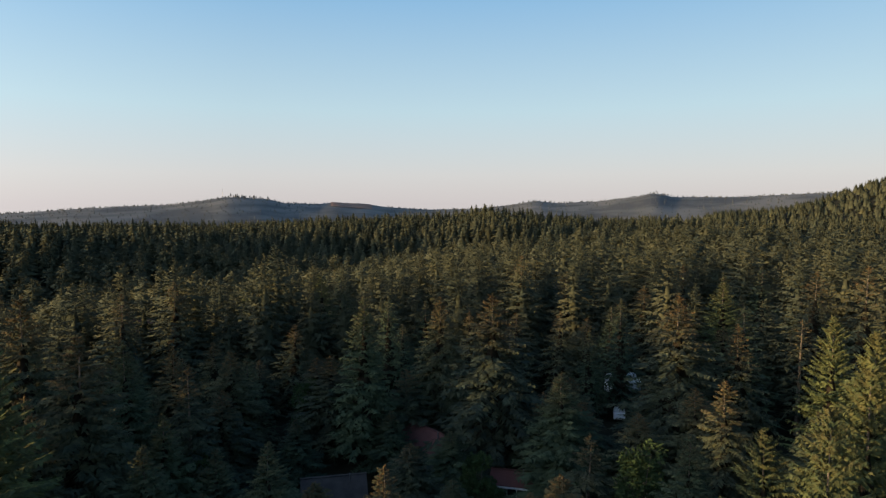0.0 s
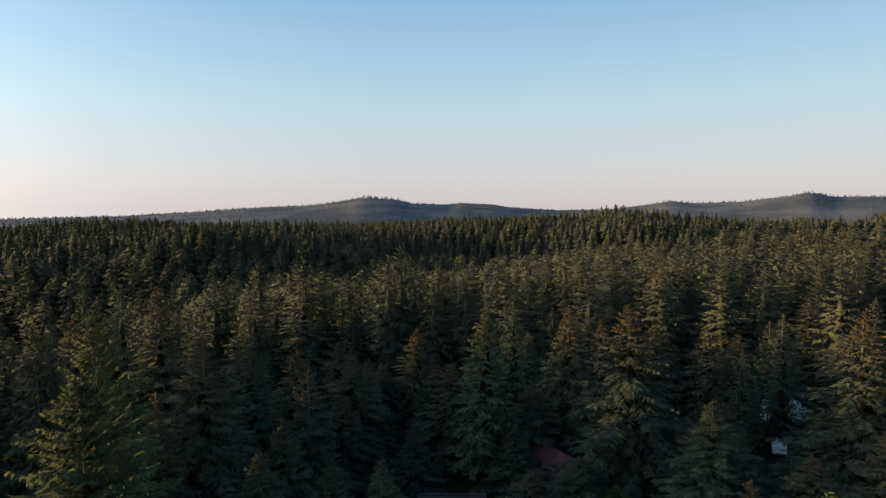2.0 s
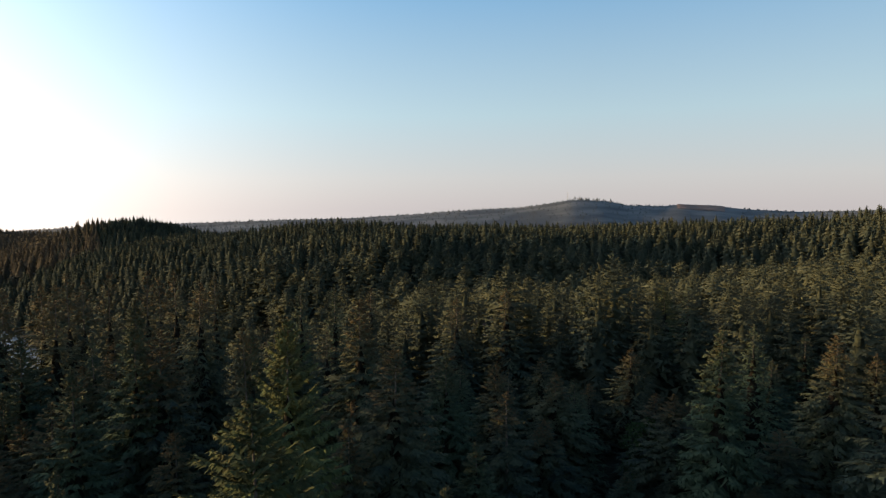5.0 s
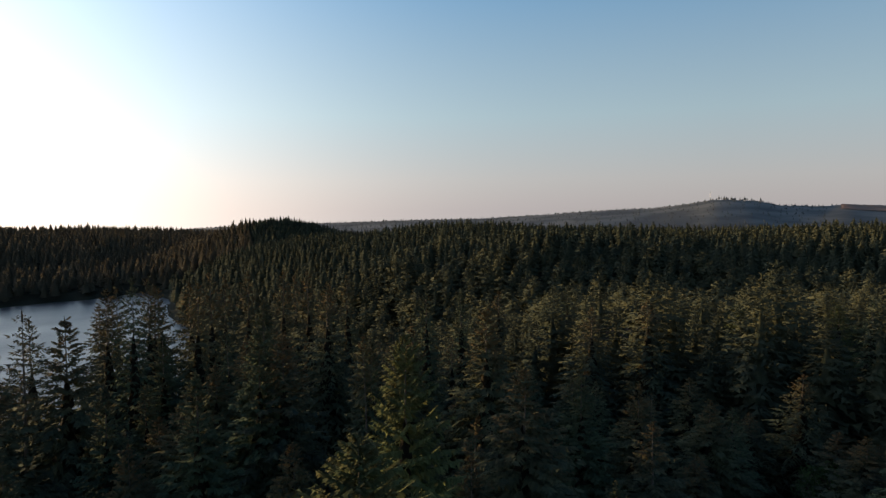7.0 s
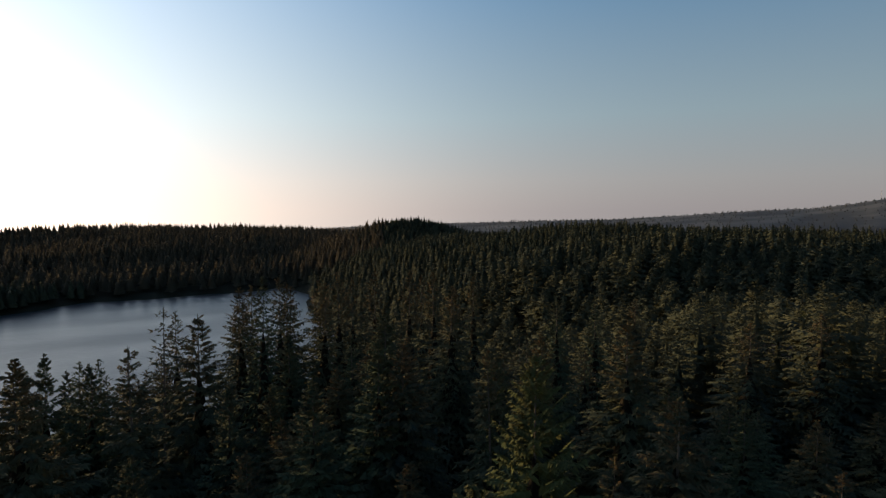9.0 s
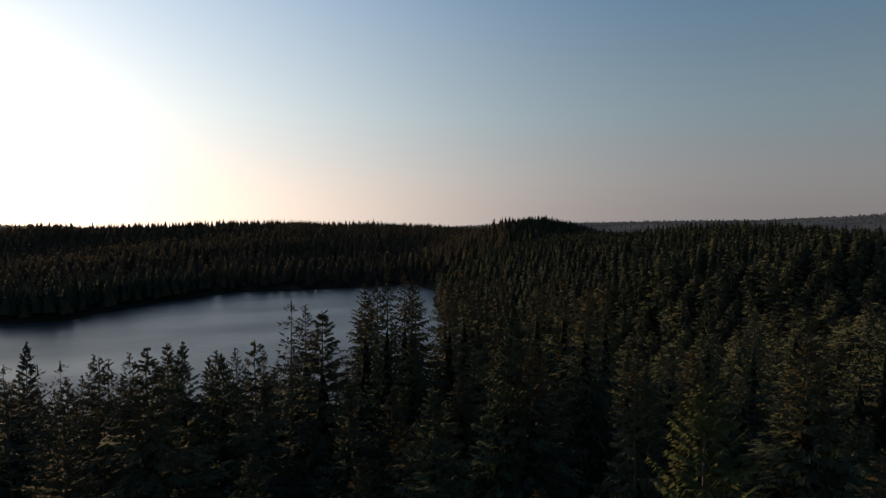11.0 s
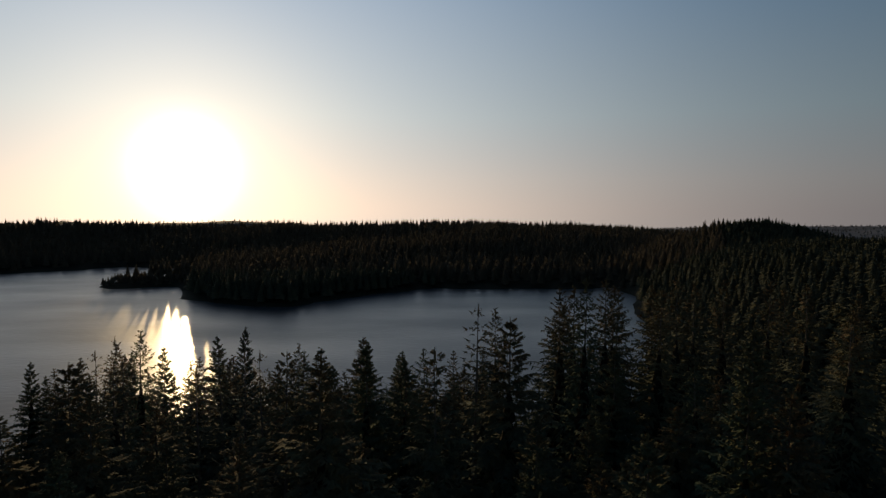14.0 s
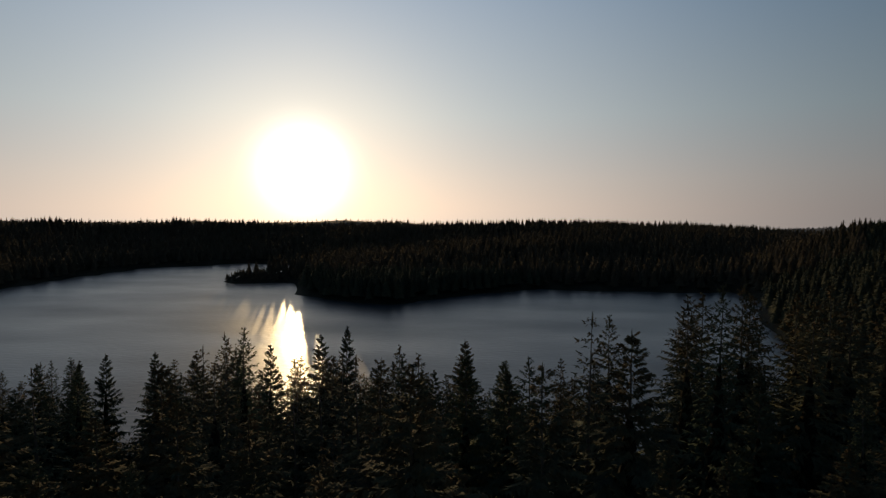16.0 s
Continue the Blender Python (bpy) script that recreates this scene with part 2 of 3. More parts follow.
def lake_distance(x, y):
    """Metres to the shore, positive on land."""
    best, inside = np.full(x.shape, 1e9), np.zeros(x.shape, bool)
    for (ax, ay), (bx, by) in zip(LAKE, LAKE[1:] + LAKE[:1]):
        dx, dy = bx - ax, by - ay
        k = np.clip(((x - ax) * dx + (y - ay) * dy) / (dx * dx + dy * dy), 0, 1)
        best = np.minimum(best, np.hypot(x - ax - k * dx, y - ay - k * dy))
        crosses = (ay > y) != (by > y)
        inside ^= crosses & (x < ax + (y - ay) / (dy if dy else 1e-9) * dx)
    return np.where(inside, -best, best)


def roll_noise(x, y, size, phase=0.0):
    return (np.sin(x / size + 1.3 * np.sin(y / size * 0.7 + phase)) * np.cos(y / size * 0.9 + phase * 1.7 + 0.8 * np.sin(x / size * 0.6))
            + 0.5 * np.sin((x + y) / size * 1.9 + phase) * np.cos((x - y) / size * 2.1))


def ground_height(x, y):
    x, y = np.asarray(x, float), np.asarray(y, float)
    r, az = np.hypot(x, y), np.degrees(np.arctan2(-x, y))
    sd = lake_distance(x, y) + 5 * roll_noise(x, y, 28, 1.0) * smooth((np.hypot(x + 220, y + 60) - 60) / 120)
    # the near hill, falling to the shore
    near = 62 * smooth(sd / 215 + 0.04) * 1.0
    near = np.minimum(near, 0.40 * np.maximum(sd, 0))
    hill = near + 4 * np.exp(-((x - 40) ** 2 + (y - 100) ** 2) / 60 ** 2)
    # the hollow beyond it
    u, v = (x + 120) * 0.6 + (y - 285) * 0.8, -(x + 120) * 0.8 + (y - 285) * 0.6
    hollow = -24 * np.exp(-(u / 190) ** 2 - (v / 95) ** 2)
    inner = hill + hollow
    crest = np.interp(az, *zip(*CREST))
    mid = smooth((r - 260) / 330)
    past = 30 + 4 * roll_noise(x, y, 160, 0.4)
    outer = np.where(r < 720, crest, past + (crest - past) * np.exp(-((r - 720) / 330) ** 2))
    east = inner * (1 - mid) + outer * mid
    east = east + 4.0 * roll_noise(x, y, 55, 0.2) * smooth((r - 280) / 150) * smooth((900 - r) / 200)
    # the far shore, and the low land behind it
    west = 6 + (45 + 14 * smooth((az - 93) / 9)) * smooth(sd / 900) + 5 * roll_noise(x, y, 120, 2.0) * smooth(sd / 300)
    side = smooth((az - 62) / 10) * smooth((np.hypot(x + 100, y) - 420) / 150)
    h = east * (1 - side) + west * side
    # the knoll at the head of the lake
    h = h + 35 * np.exp(-((x + 872) ** 2 + (y - 548) ** 2) / 105 ** 2) + 12 * np.exp(-((x + 800) ** 2 + (y - 480) ** 2) / 150 ** 2)
    # the hill to the north-east and the far range
    ne = 92 * smooth((-az - 27) / 14) * np.exp(-((r - 1350) / 330) ** 2) + 44 * smooth((-az - 19) / 6) * np.exp(-((r - 1250) / 260) ** 2)
    h = h + ne
    far = np.interp(az, *zip(*RANGE)) + 8 * smooth((55 - az) / 10) + 5 * roll_noise(x, y, 190, 0.9) * smooth((2900 - r) / 300)
    h = h + (far - h) * smooth((r - 1700) / 1250)
    h = np.where(r > 3050, -60 + (h + 60) * np.exp(-((r - 3050) / 700) ** 2), h)
    h = h + 1.2 * roll_noise(x, y, 21, 3.0) * smooth(sd / 60)
    shore = np.where(sd > 0, 0.35 + 0.45 * sd, np.maximum(-4, 0.2 * sd))
    return np.minimum(h, shore)


def mesh_object(name, verts, faces, mat, parent=None):
    me = bpy.data.meshes.new(name)
    me.from_pydata(np.asarray(verts).tolist(), [], np.asarray(faces).tolist())
    me.materials.append(mat)
    ob = new(name, me)
    ob.parent = parent
    return ob


def build_ground():
    na, rings = 420, np.concatenate([[0.0], np.geomspace(6, 4850, 150)])
    a = np.linspace(0, 2 * np.pi, na, endpoint=False)
    r, a = np.meshgrid(rings, a, indexing="ij")
    x, y = -r * np.sin(a), r * np.cos(a)
    z = ground_height(x, y)
    v = np.stack([x, y, z], -1).reshape(-1, 3)
    i, j = np.meshgrid(np.arange(len(rings) - 1), np.arange(na), indexing="ij")
    k = (j + 1) % na
    f = np.stack([i * na + j, i * na + k, (i + 1) * na + k, (i + 1) * na + j], -1).reshape(-1, 4)
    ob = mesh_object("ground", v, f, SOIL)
    for p in ob.data.polygons:
        p.use_smooth = True
    return tagged(ob, "dark forest floor rolling down to the lake", "ground", kind="structure")


build_ground()


def build_water():
    m = material("lake_water", (0.050, 0.056, 0.060), 0.14, 0.5)
    n, l = m.node_tree.nodes, m.node_tree.links
    b = n["Principled BSDF"]; b.inputs["IOR"].default_value = 1.42
    geo = n.new("ShaderNodeNewGeometry")
    mp = n.new("ShaderNodeMapping"); mp.inputs["Scale"].default_value = (1, 0.45, 1); mp.inputs["Rotation"].default_value = (0, 0, radians(25))
    l.new(geo.outputs["Position"], mp.inputs["Vector"])
    w1 = n.new("ShaderNodeTexNoise"); w1.inputs["Scale"].default_value = 1.1; w1.inputs["Detail"].default_value = 3
    w2 = n.new("ShaderNodeTexNoise"); w2.inputs["Scale"].default_value = 0.012; w2.inputs["Detail"].default_value = 3
    l.new(mp.outputs[0], w1.inputs["Vector"]); l.new(mp.outputs[0], w2.inputs["Vector"])
    w3 = n.new("ShaderNodeTexNoise"); w3.inputs["Scale"].default_value = 0.32; w3.inputs["Detail"].default_value = 2
    l.new(mp.outputs[0], w3.inputs["Vector"])
    swell = n.new("ShaderNodeBump"); swell.inputs["Distance"].default_value = 0.30; swell.inputs["Strength"].default_value = 0.7
    l.new(w3.outputs["Fac"], swell.inputs["Height"])
    bp = n.new("ShaderNodeBump"); bp.inputs["Distance"].default_value = 0.06; l.new(swell.outputs[0], bp.inputs["Normal"]); bp.inputs["Strength"].default_value = 0.6
    l.new(w1.outputs["Fac"], bp.inputs["Height"]); l.new(bp.outputs[0], b.inputs["Normal"])
    rr = n.new("ShaderNodeMapRange"); rr.inputs["From Min"].default_value = 0.35; rr.inputs["From Max"].default_value = 0.65
    rr.inputs["To Min"].default_value = 0.28; rr.inputs["To Max"].default_value = 0.40
    l.new(w2.outputs["Fac"], rr.inputs["Value"]); l.new(rr.outputs[0], b.inputs["Roughness"])
    v = [(-1300, -1000, 0), (-150, -1000, 0), (-150, 420, 0), (-1300, 420, 0)]
    return tagged(mesh_object("water", v, [(0, 1, 2, 3)], m), "calm grey lake with low evening ripples", "lake", kind="structure")


build_water()


# ---- conifers ----
def branch_points(rng, height, radius, bare, step, per_whorl, fill=1.0, droop=0.35, lift=0.25, power=0.8):
    """Branches of a conifer: start height, heading, length, droop and lift of each."""
    rows, z = [], height * bare
    while z < height - 0.25:
        s = (height - z) / (height * (1 - bare))
        reach = radius * min(1.0, s ** power * 1.08) * (0.55 + 0.45 * min(1, (1 - s) * 5 + 0.4))
        a0 = rng.uniform(0, 6.28)
        for k in range(per_whorl):
            if rng.random() > fill:
                continue
            long = max(0.22, reach * rng.uniform(0.68, 1.18))
            rows.append((z + rng.uniform(-0.4, 0.4) * step, a0 + 6.283 * k / per_whorl + rng.uniform(-0.35, 0.35), long,
                         droop * rng.uniform(0.6, 1.4) * (0.25 + 0.75 * s), lift * rng.uniform(0.5, 1.3) + 0.55 * (1 - s) ** 3))
        z += step * rng.uniform(0.75, 1.25) * (0.55 + 0.45 * s)
    return rows


def crown_geometry(rng, rows, height, pairs, broad=0.42, wide=0.20, top=True, core=(9, 8)):
    """Sprays of needles along each branch: folded kites, in pairs, and one at the tip."""
    V, F = [], []

    def kite(p, along, across, sag, long, width):
        b = len(V)
        lean = rng.uniform(-0.75, 0.75)
        across = across * math.cos(lean) + along.cross(across) * math.sin(lean)
        mid = p + along * long * 0.3
        V.extend((mid + across * width - along * long * 0.3 * rng.random(), p + along * long + sag, mid - across * width))
        F.append((b, b + 1, b + 2))

    up = Vector((0, 0, 1))
    for z, a, long, dr, li in rows:
        out = Vector((math.cos(a), math.sin(a), 0))
        side = Vector((-math.sin(a), math.cos(a), 0))

        def spot(u):
            return out * (long * u) + up * (z + long * (li * u - dr * u * u * 1.2 + 0.25 * dr * u ** 4))

        for k in range(pairs):
            u = 0.22 + 0.72 * (k + rng.uniform(0, 0.7)) / pairs
            p = spot(u)
            ll = long * broad * (1.15 - 0.75 * u) * rng.uniform(0.7, 1.3) + 0.12
            for sgn in (-1, 1):
                d = (out * rng.uniform(0.45, 0.9) + side * sgn + up * rng.uniform(-0.25, 0.12)).normalized()
                c = d.cross(up).normalized()
                kite(p, d, c, up * (-ll * rng.uniform(0.1, 0.4)), ll, ll * wide * rng.uniform(0.8, 1.35) + 0.05)
        p = spot(0.55)
        q = spot(1.0)
        d = (q - p)
        kite(p, d.normalized(), side, up * 0.02, d.length * 1.1, 0.07 + 0.10 * long * broad)
        if long > 1.2:
            p = spot(0.05); d = spot(0.6) - p
            kite(p, d.normalized(), side, up * -0.1, d.length, 0.03 * long + 0.03)
    inner = (0, 0)
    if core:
        # closed inner mass of dead twigs: solid dark cones added to block the sun
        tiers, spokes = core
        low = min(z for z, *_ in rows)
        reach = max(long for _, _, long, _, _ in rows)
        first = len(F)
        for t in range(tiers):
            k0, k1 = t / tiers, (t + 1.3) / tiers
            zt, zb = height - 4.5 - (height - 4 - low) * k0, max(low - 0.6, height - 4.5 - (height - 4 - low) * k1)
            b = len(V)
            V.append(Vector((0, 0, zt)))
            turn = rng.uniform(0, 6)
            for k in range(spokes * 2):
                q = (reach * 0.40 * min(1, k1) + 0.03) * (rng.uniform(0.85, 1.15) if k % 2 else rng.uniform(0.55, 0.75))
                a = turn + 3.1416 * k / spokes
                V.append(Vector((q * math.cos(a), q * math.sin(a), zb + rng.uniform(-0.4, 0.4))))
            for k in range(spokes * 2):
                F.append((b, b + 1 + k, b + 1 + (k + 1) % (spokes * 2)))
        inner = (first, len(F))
    if top:
        for a in (0.0, 2.1, 4.2):
            d = Vector((math.cos(a) * 0.06, math.sin(a) * 0.06, 1))
            kite(Vector((0, 0, height - 1.3)), d, Vector((-math.sin(a), math.cos(a), 0)), Vector(), 1.4, 0.10)
    V, F = np.array([tuple(v) for v in V]), np.array(F)
    # all faces look outwards
    n = np.cross(V[F[:, 1]] - V[F[:, 0]], V[F[:, 2]] - V[F[:, 0]])
    c = V[F].mean(1)
    out = np.stack([c[:, 0], c[:, 1], 0.4 * np.hypot(c[:, 0], c[:, 1]) + 0.05], -1)
    back = (n * out).sum(1) < 0
    F[back] = F[back][:, ::-1]
    return V, F, inner


def crown_normals(V, F, mass=0.36):
    """The way each spray lies, leaning to the round mass that the sprays make up."""
    face = np.cross(V[F[:, 1]] - V[F[:, 0]], V[F[:, 2]] - V[F[:, 0]])
    face /= np.linalg.norm(face, axis=1)[:, None] + 1e-9
    n = np.zeros_like(V)
    for k in range(3):
        np.add.at(n, F[:, k], face)
    n /= np.linalg.norm(n, axis=1)[:, None] + 1e-9
    length = np.hypot(V[:, 0], V[:, 1])[:, None]
    n = n + np.concatenate([V[:, :2] / (length + 1e-4) * mass, np.full((len(V), 1), mass * 0.5)], 1)
    return n / (np.linalg.norm(n, axis=1)[:, None] + 1e-9)


def shade_with(me, n):
    me.polygons.foreach_set("use_smooth", np.ones(len(me.polygons), bool))
    me.normals_split_custom_set_from_vertices(n.tolist())


def trunk_geometry(height, girth, rng, sides=7):
    V, F = [], []
    rows = 9
    bx, by = rng.uniform(-0.15, 0.15), rng.uniform(-0.15, 0.15)
    for i in range(rows):
        k = i / (rows - 1)
        rad = girth * ((1 - k) * 0.96 + 0.03) * (1.0 + 0.45 * math.exp(-k * 30))
        for j in range(sides):
            a = 6.283 * j / sides
            V.append((rad * math.cos(a) + bx * math.sin(k * 5), rad * math.sin(a) + by * math.sin(k * 4), -0.8 + (height * 0.985 + 0.8) * k))
    for i in range(rows - 1):
        for j in range(sides):
            b, c = i * sides + j, i * sides + (j + 1) % sides
            F.append((b, c, c + sides, b + sides))
    return V, F


TREE_LABELS = {
    "spruce": "tall dark green spruce with drooping tiered branches",
    "fir": "narrow pointed fir with dense blue-green needles",
    "hemlock": "yellow-green hemlock with feathery upright tops",
    "snag": "thin sparse conifer with bare gaps between branches",
}


def conifer(kind, seed, pairs):
    """A template's meshes for one kind of tree, 25 m high: trunk and crown."""
    rng = random.Random(seed)
    h = 25.0
    if kind == "spruce":
        rows = branch_points(rng, h, 8.4, 0.08, 0.86, 7, 0.92, 0.52, 0.16, 0.84)
        v, f, inner = crown_geometry(rng, rows, h, pairs + 7, 0.24, 0.14)
        mat = SPRUCE
    elif kind == "fir":
        rows = branch_points(rng, h, 6.9, 0.08, 0.76, 7, 0.94, 0.34, 0.26, 0.86)
        v, f, inner = crown_geometry(rng, rows, h, pairs + 5, 0.26, 0.15)
        mat = FIR
    elif kind == "hemlock":
        rows = branch_points(rng, h, 7.4, 0.06, 0.76, 7, 0.94, 0.34, 0.42, 0.74)
        v, f, inner = crown_geometry(rng, rows, h, pairs + 12, 0.20, 0.12)
        mat = HEMLOCK
    else:
        rows = branch_points(rng, h, 6.6, 0.18, 0.92, 5, 0.82, 0.46, 0.22, 0.80)
        v, f, inner = crown_geometry(rng, rows, h, pairs + 4, 0.30, 0.15, core=None)
        mat = SPRUCE
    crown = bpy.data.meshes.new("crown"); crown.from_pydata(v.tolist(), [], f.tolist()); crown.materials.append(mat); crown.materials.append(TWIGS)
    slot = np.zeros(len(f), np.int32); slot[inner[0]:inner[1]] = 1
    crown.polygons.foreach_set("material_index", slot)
    shade_with(crown, crown_normals(v, f))
    tv, tf = trunk_geometry(h, 0.42, rng)
    trunk = bpy.data.meshes.new("trunk"); trunk.from_pydata(tv, [], tf); trunk.materials.append(BARK)
    return trunk, crown


TEMPLATES = {}
COUNT = {"spruce": 4, "fir": 4, "hemlock": 3, "snag": 3}     # the last of each is the lightest, for trees farther off
for kind, number in COUNT.items():
    TEMPLATES[kind] = [conifer(kind, 11 + 7 * n + len(kind), 9 if n < number - 1 else -2) for n in range(number)]
FIRST = {}
placed = []


def plant(kind, x, y, tip, spread=1.0, rng=random, group="trees of the near hill", fine=False):
    """One tree, rooted in the ground, with its tip at the given height."""
    z = float(ground_height(x, y))
    tall = max(5.0, tip - z)
    n = rng.randrange(COUNT[kind] - 1) if math.hypot(x + 10, y - 12) < 78 or fine else COUNT[kind] - 1
    wide = spread * (0.62 + 0.38 * tall / 25.0)
    m = Matrix.LocRotScale((x, y, z), Euler((rng.uniform(-0.02, 0.02), rng.uniform(-0.02, 0.02), rng.uniform(0, 6.28))), (wide, wide, tall / 25.0))
    if (kind, n) not in FIRST:
        root = new(f"{kind}_tree")
        for name, me in zip(("trunk", "crown"), TEMPLATES[kind][n]):
            part = new(name, me)
            part.parent = root
        tagged(root, TREE_LABELS[kind], "tree", group)
        root.matrix_basis = m
        FIRST[kind, n] = root
    else:
        root = FIRST[kind, n]
        keep = root.scale.copy(); root.scale = (1, 1, 1)
        made = copy_thing(root, m)
        root.scale = keep
    placed.append((x, y))


S, F_, H_, N_ = "spruce", "fir", "hemlock", "snag"
# x, y, height of the tip, spread
BY_THE_HOUSES = [
    (S, ((-0.6, 87.4, 85, 0.85), (6.3, 76, 87, 1.25), (-33.6, 54.4, 86.4, 1.15), (28.7, 74, 87.3, 1.15), (26.9, 56.7, 81.6, 0.8),
         (36.2, 73.4, 83.5, 0.8), (-37.7, 99.1, 75.7, 1.0), (15.4, 121.7, 88.1, 1.1), (-24.8, 99.6, 78.4, 0.95), (-45.6, 103.2, 85.4, 1.0))),
    (F_, ((27.3, 93.3, 83.8, 0.9), (13.1, 65.9, 79.8, 1.15), (-10.5, 78.7, 86.5, 0.9), (-8.7, 96.6, 83.9, 0.9), (22.4, 92, 79, 0.7),
          (-23.5, 137.7, 83.3, 1.0), (-6.7, 75.3, 72.2, 0.9), (0.8, 69.5, 71.8, 1.0), (-3.6, 71.5, 69, 1.1), (-17, 62, 70, 1.0), (3.4, 66, 68, 1.0), (-15, 50.4, 78.1, 0.9), (-3.4, 114.8, 80, 1.0))),
    (H_, ((23.6, 43.1, 81.8, 0.8), (-41, 160, 79.6, 1.0), (-26.5, 33.9, 88.5, 1.25), (-34.5, 43.5, 90.2, 0.95), (40.8, 63, 86.5, 0.7), (24.4, 34.2, 88.8, 0.85),
          (20.6, 32, 87.3, 0.7), (35.3, 48.5, 87.7, 0.8), (29.5, 36, 88, 0.9))),
]
UP_THE_RIDGE = [
    (S, ((57.4, 93.8, 87.9, 1.1), (57.1, 82.1, 89.9, 1.0), (25.6, 127.4, 84.3, 1.0), (39.4, 118.6, 82.5, 1.0), (55.3, 139.4, 84.3, 1.1),
         (-46, 65.4, 88.5, 1.0), (-51.7, 97.1, 84.1, 1.0))),
    (F_, ((63.5, 101.8, 82, 1.0), (60.6, 115, 86.7, 1.0), (28, 101.2, 81.4, 0.9), (58.7, 127.1, 84.3, 1.0), (44, 88, 84, 1.0))),
    (H_, ((-97, 212, 70.2, 1.1), (-52, 165, 77, 1.0), (-47, 157, 78, 0.9), (-35, 170, 79, 1.0), (-30, 150, 80.5, 1.0), (-88, 205, 70, 1.0),
          (-62, 190, 72.5, 1.0), (-70, 176, 73, 0.9), (48, 104, 85, 1.0))),
]
ON_THE_SLOPE = [
    (F_, ((-47.5, 51.5, 87.1, 0.7), (-29.8, 25.6, 87.3, 0.55), (-56.8, 45.6, 87.8, 0.9), (-65.8, 51.2, 89.1, 0.9), (-53, 38.3, 85.8, 0.95), (-69, 80.2, 87.5, 0.8),
          (-70, 88.4, 86, 0.9), (-87.4, 45.4, 90.4, 0.9), (-95.7, 161.8, 77.8, 1.0))),
    (S, ((-55.4, 47.1, 87.2, 1.0), (-76.1, 67.1, 88.6, 0.9), (-79.5, 69.6, 87.9, 0.9), (-64.9, 89.4, 78.8, 1.0), (-107.5, 86.1, 86.9, 1.0),
         (-147.3, 126.2, 80.1, 1.0), (-100.6, 136.8, 78.3, 1.0), (-57.7, 141.1, 72.9, 1.0), (-93.2, 44.7, 88.5, 0.9), (-77.1, 35.2, 87.9, 1.0))),
    (S, ((-99, 52, 89, 0.9), (-104, 64, 88.5, 1.0), (-112, 75, 87.5, 1.0), (-118, 60, 85, 1.0), (-122, 88, 86, 1.0), (-130, 72, 82, 1.0),
         (-135, 100, 83, 1.0), (-112, 40, 83, 1.0), (-106, 50, 87, 1.1), (-111, 57, 86.5, 1.1), (-95, 57, 88, 1.0), (-108, 68, 87, 1.1),
         (-100, 46, 86, 1.0), (-116, 66, 86, 1.1), (-120, 52, 82.5, 1.1))),
    (N_, ((-86.6, 33.1, 87.6, 1.0), (-73, 28.6, 86.1, 1.0), (-46.4, 50.4, 87.8, 0.7))),
]
BY_THE_SHORE = [
    (S, ((-141.6, 18.9, 73, 0.87), (-153, 0.2, 65.1, 1.01), (-130.3, 12.9, 69.8, 0.87), (-157.7, -32.6, 66, 0.80), (-160.4, -43.5, 64.6, 1.16))),
    (F_, ((-143.8, -5.1, 74.5, 0.87), (-154.6, -12.3, 70.7, 1.09), (-126.1, 25.4, 72.8, 0.87), (-153.8, -30.6, 67.4, 0.80),
          (-186.6, -69.9, 58.1, 1.09), (-148.7, -65.1, 64.6, 1.01), (-145, -70, 65.2, 1.01), (-134.3, -67, 62.7, 1.16), (-145.2, -20.8, 70.5, 1.01), (-146.3, 11.9, 65.7, 1.01), (-187, -66, 54.3, 0.87), (-159.3, -66.2, 63.8, 1.01))),
]
pick = random.Random(5)
for stand in (BY_THE_HOUSES, UP_THE_RIDGE, ON_THE_SLOPE, BY_THE_SHORE):
    for kind, trees in stand:
        for x, y, tip, spread in trees:
            plant(kind, x, y, tip, spread, pick, fine=stand is BY_THE_SHORE)


# ---- the woods ----
def scatter(seed, inner, outer, spacing, low=-52, high=140):
    """Jittered places in a sector round the hill, on land."""
    rng = np.random.default_rng(seed)
    n = int(outer / spacing) + 1
    i, j = np.meshgrid(np.arange(-n, n + 1), np.arange(-n, n + 1))
    x = (i + 0.5 * (j % 2) + rng.uniform(-0.38, 0.38, i.shape)) * spacing
    y = (j + rng.uniform(-0.38, 0.38, i.shape)) * spacing * 0.9
    x, y = x.ravel(), y.ravel()
    r, az = np.hypot(x, y), np.degrees(np.arctan2(-x, y))
    k = (r > inner) & (r < outer) & (az > low) & (az < high)
    x, y = x[k], y[k]
    sd = lake_distance(x, y)
    z = ground_height(x, y)
    k = (sd > 4) & (z > 0.6)
    return x[k], y[k], z[k], rng


NAMED = np.array([(x, y, tip) for stand in (BY_THE_HOUSES, UP_THE_RIDGE, ON_THE_SLOPE, BY_THE_SHORE) for _, trees in stand for x, y, tip, _ in trees])
NAMED_TALL = NAMED[:, 2] - ground_height(NAMED[:, 0], NAMED[:, 1])


def canopy(x, y):
    """How high the woods stand over the ground here, from the tall trees round about."""
    w = 1 / ((NAMED[:, 0] - x) ** 2 + (NAMED[:, 1] - y) ** 2 + 60) ** 1.5
    return float((w * NAMED_TALL).sum() / w.sum())


YARDS = ((-12.5, 67.5, 4.8), (-1.5, 77, 4.5), (8, 69, 4), (28, 93, 4.5), (-78, 156, 10), (-214, -95, 9))


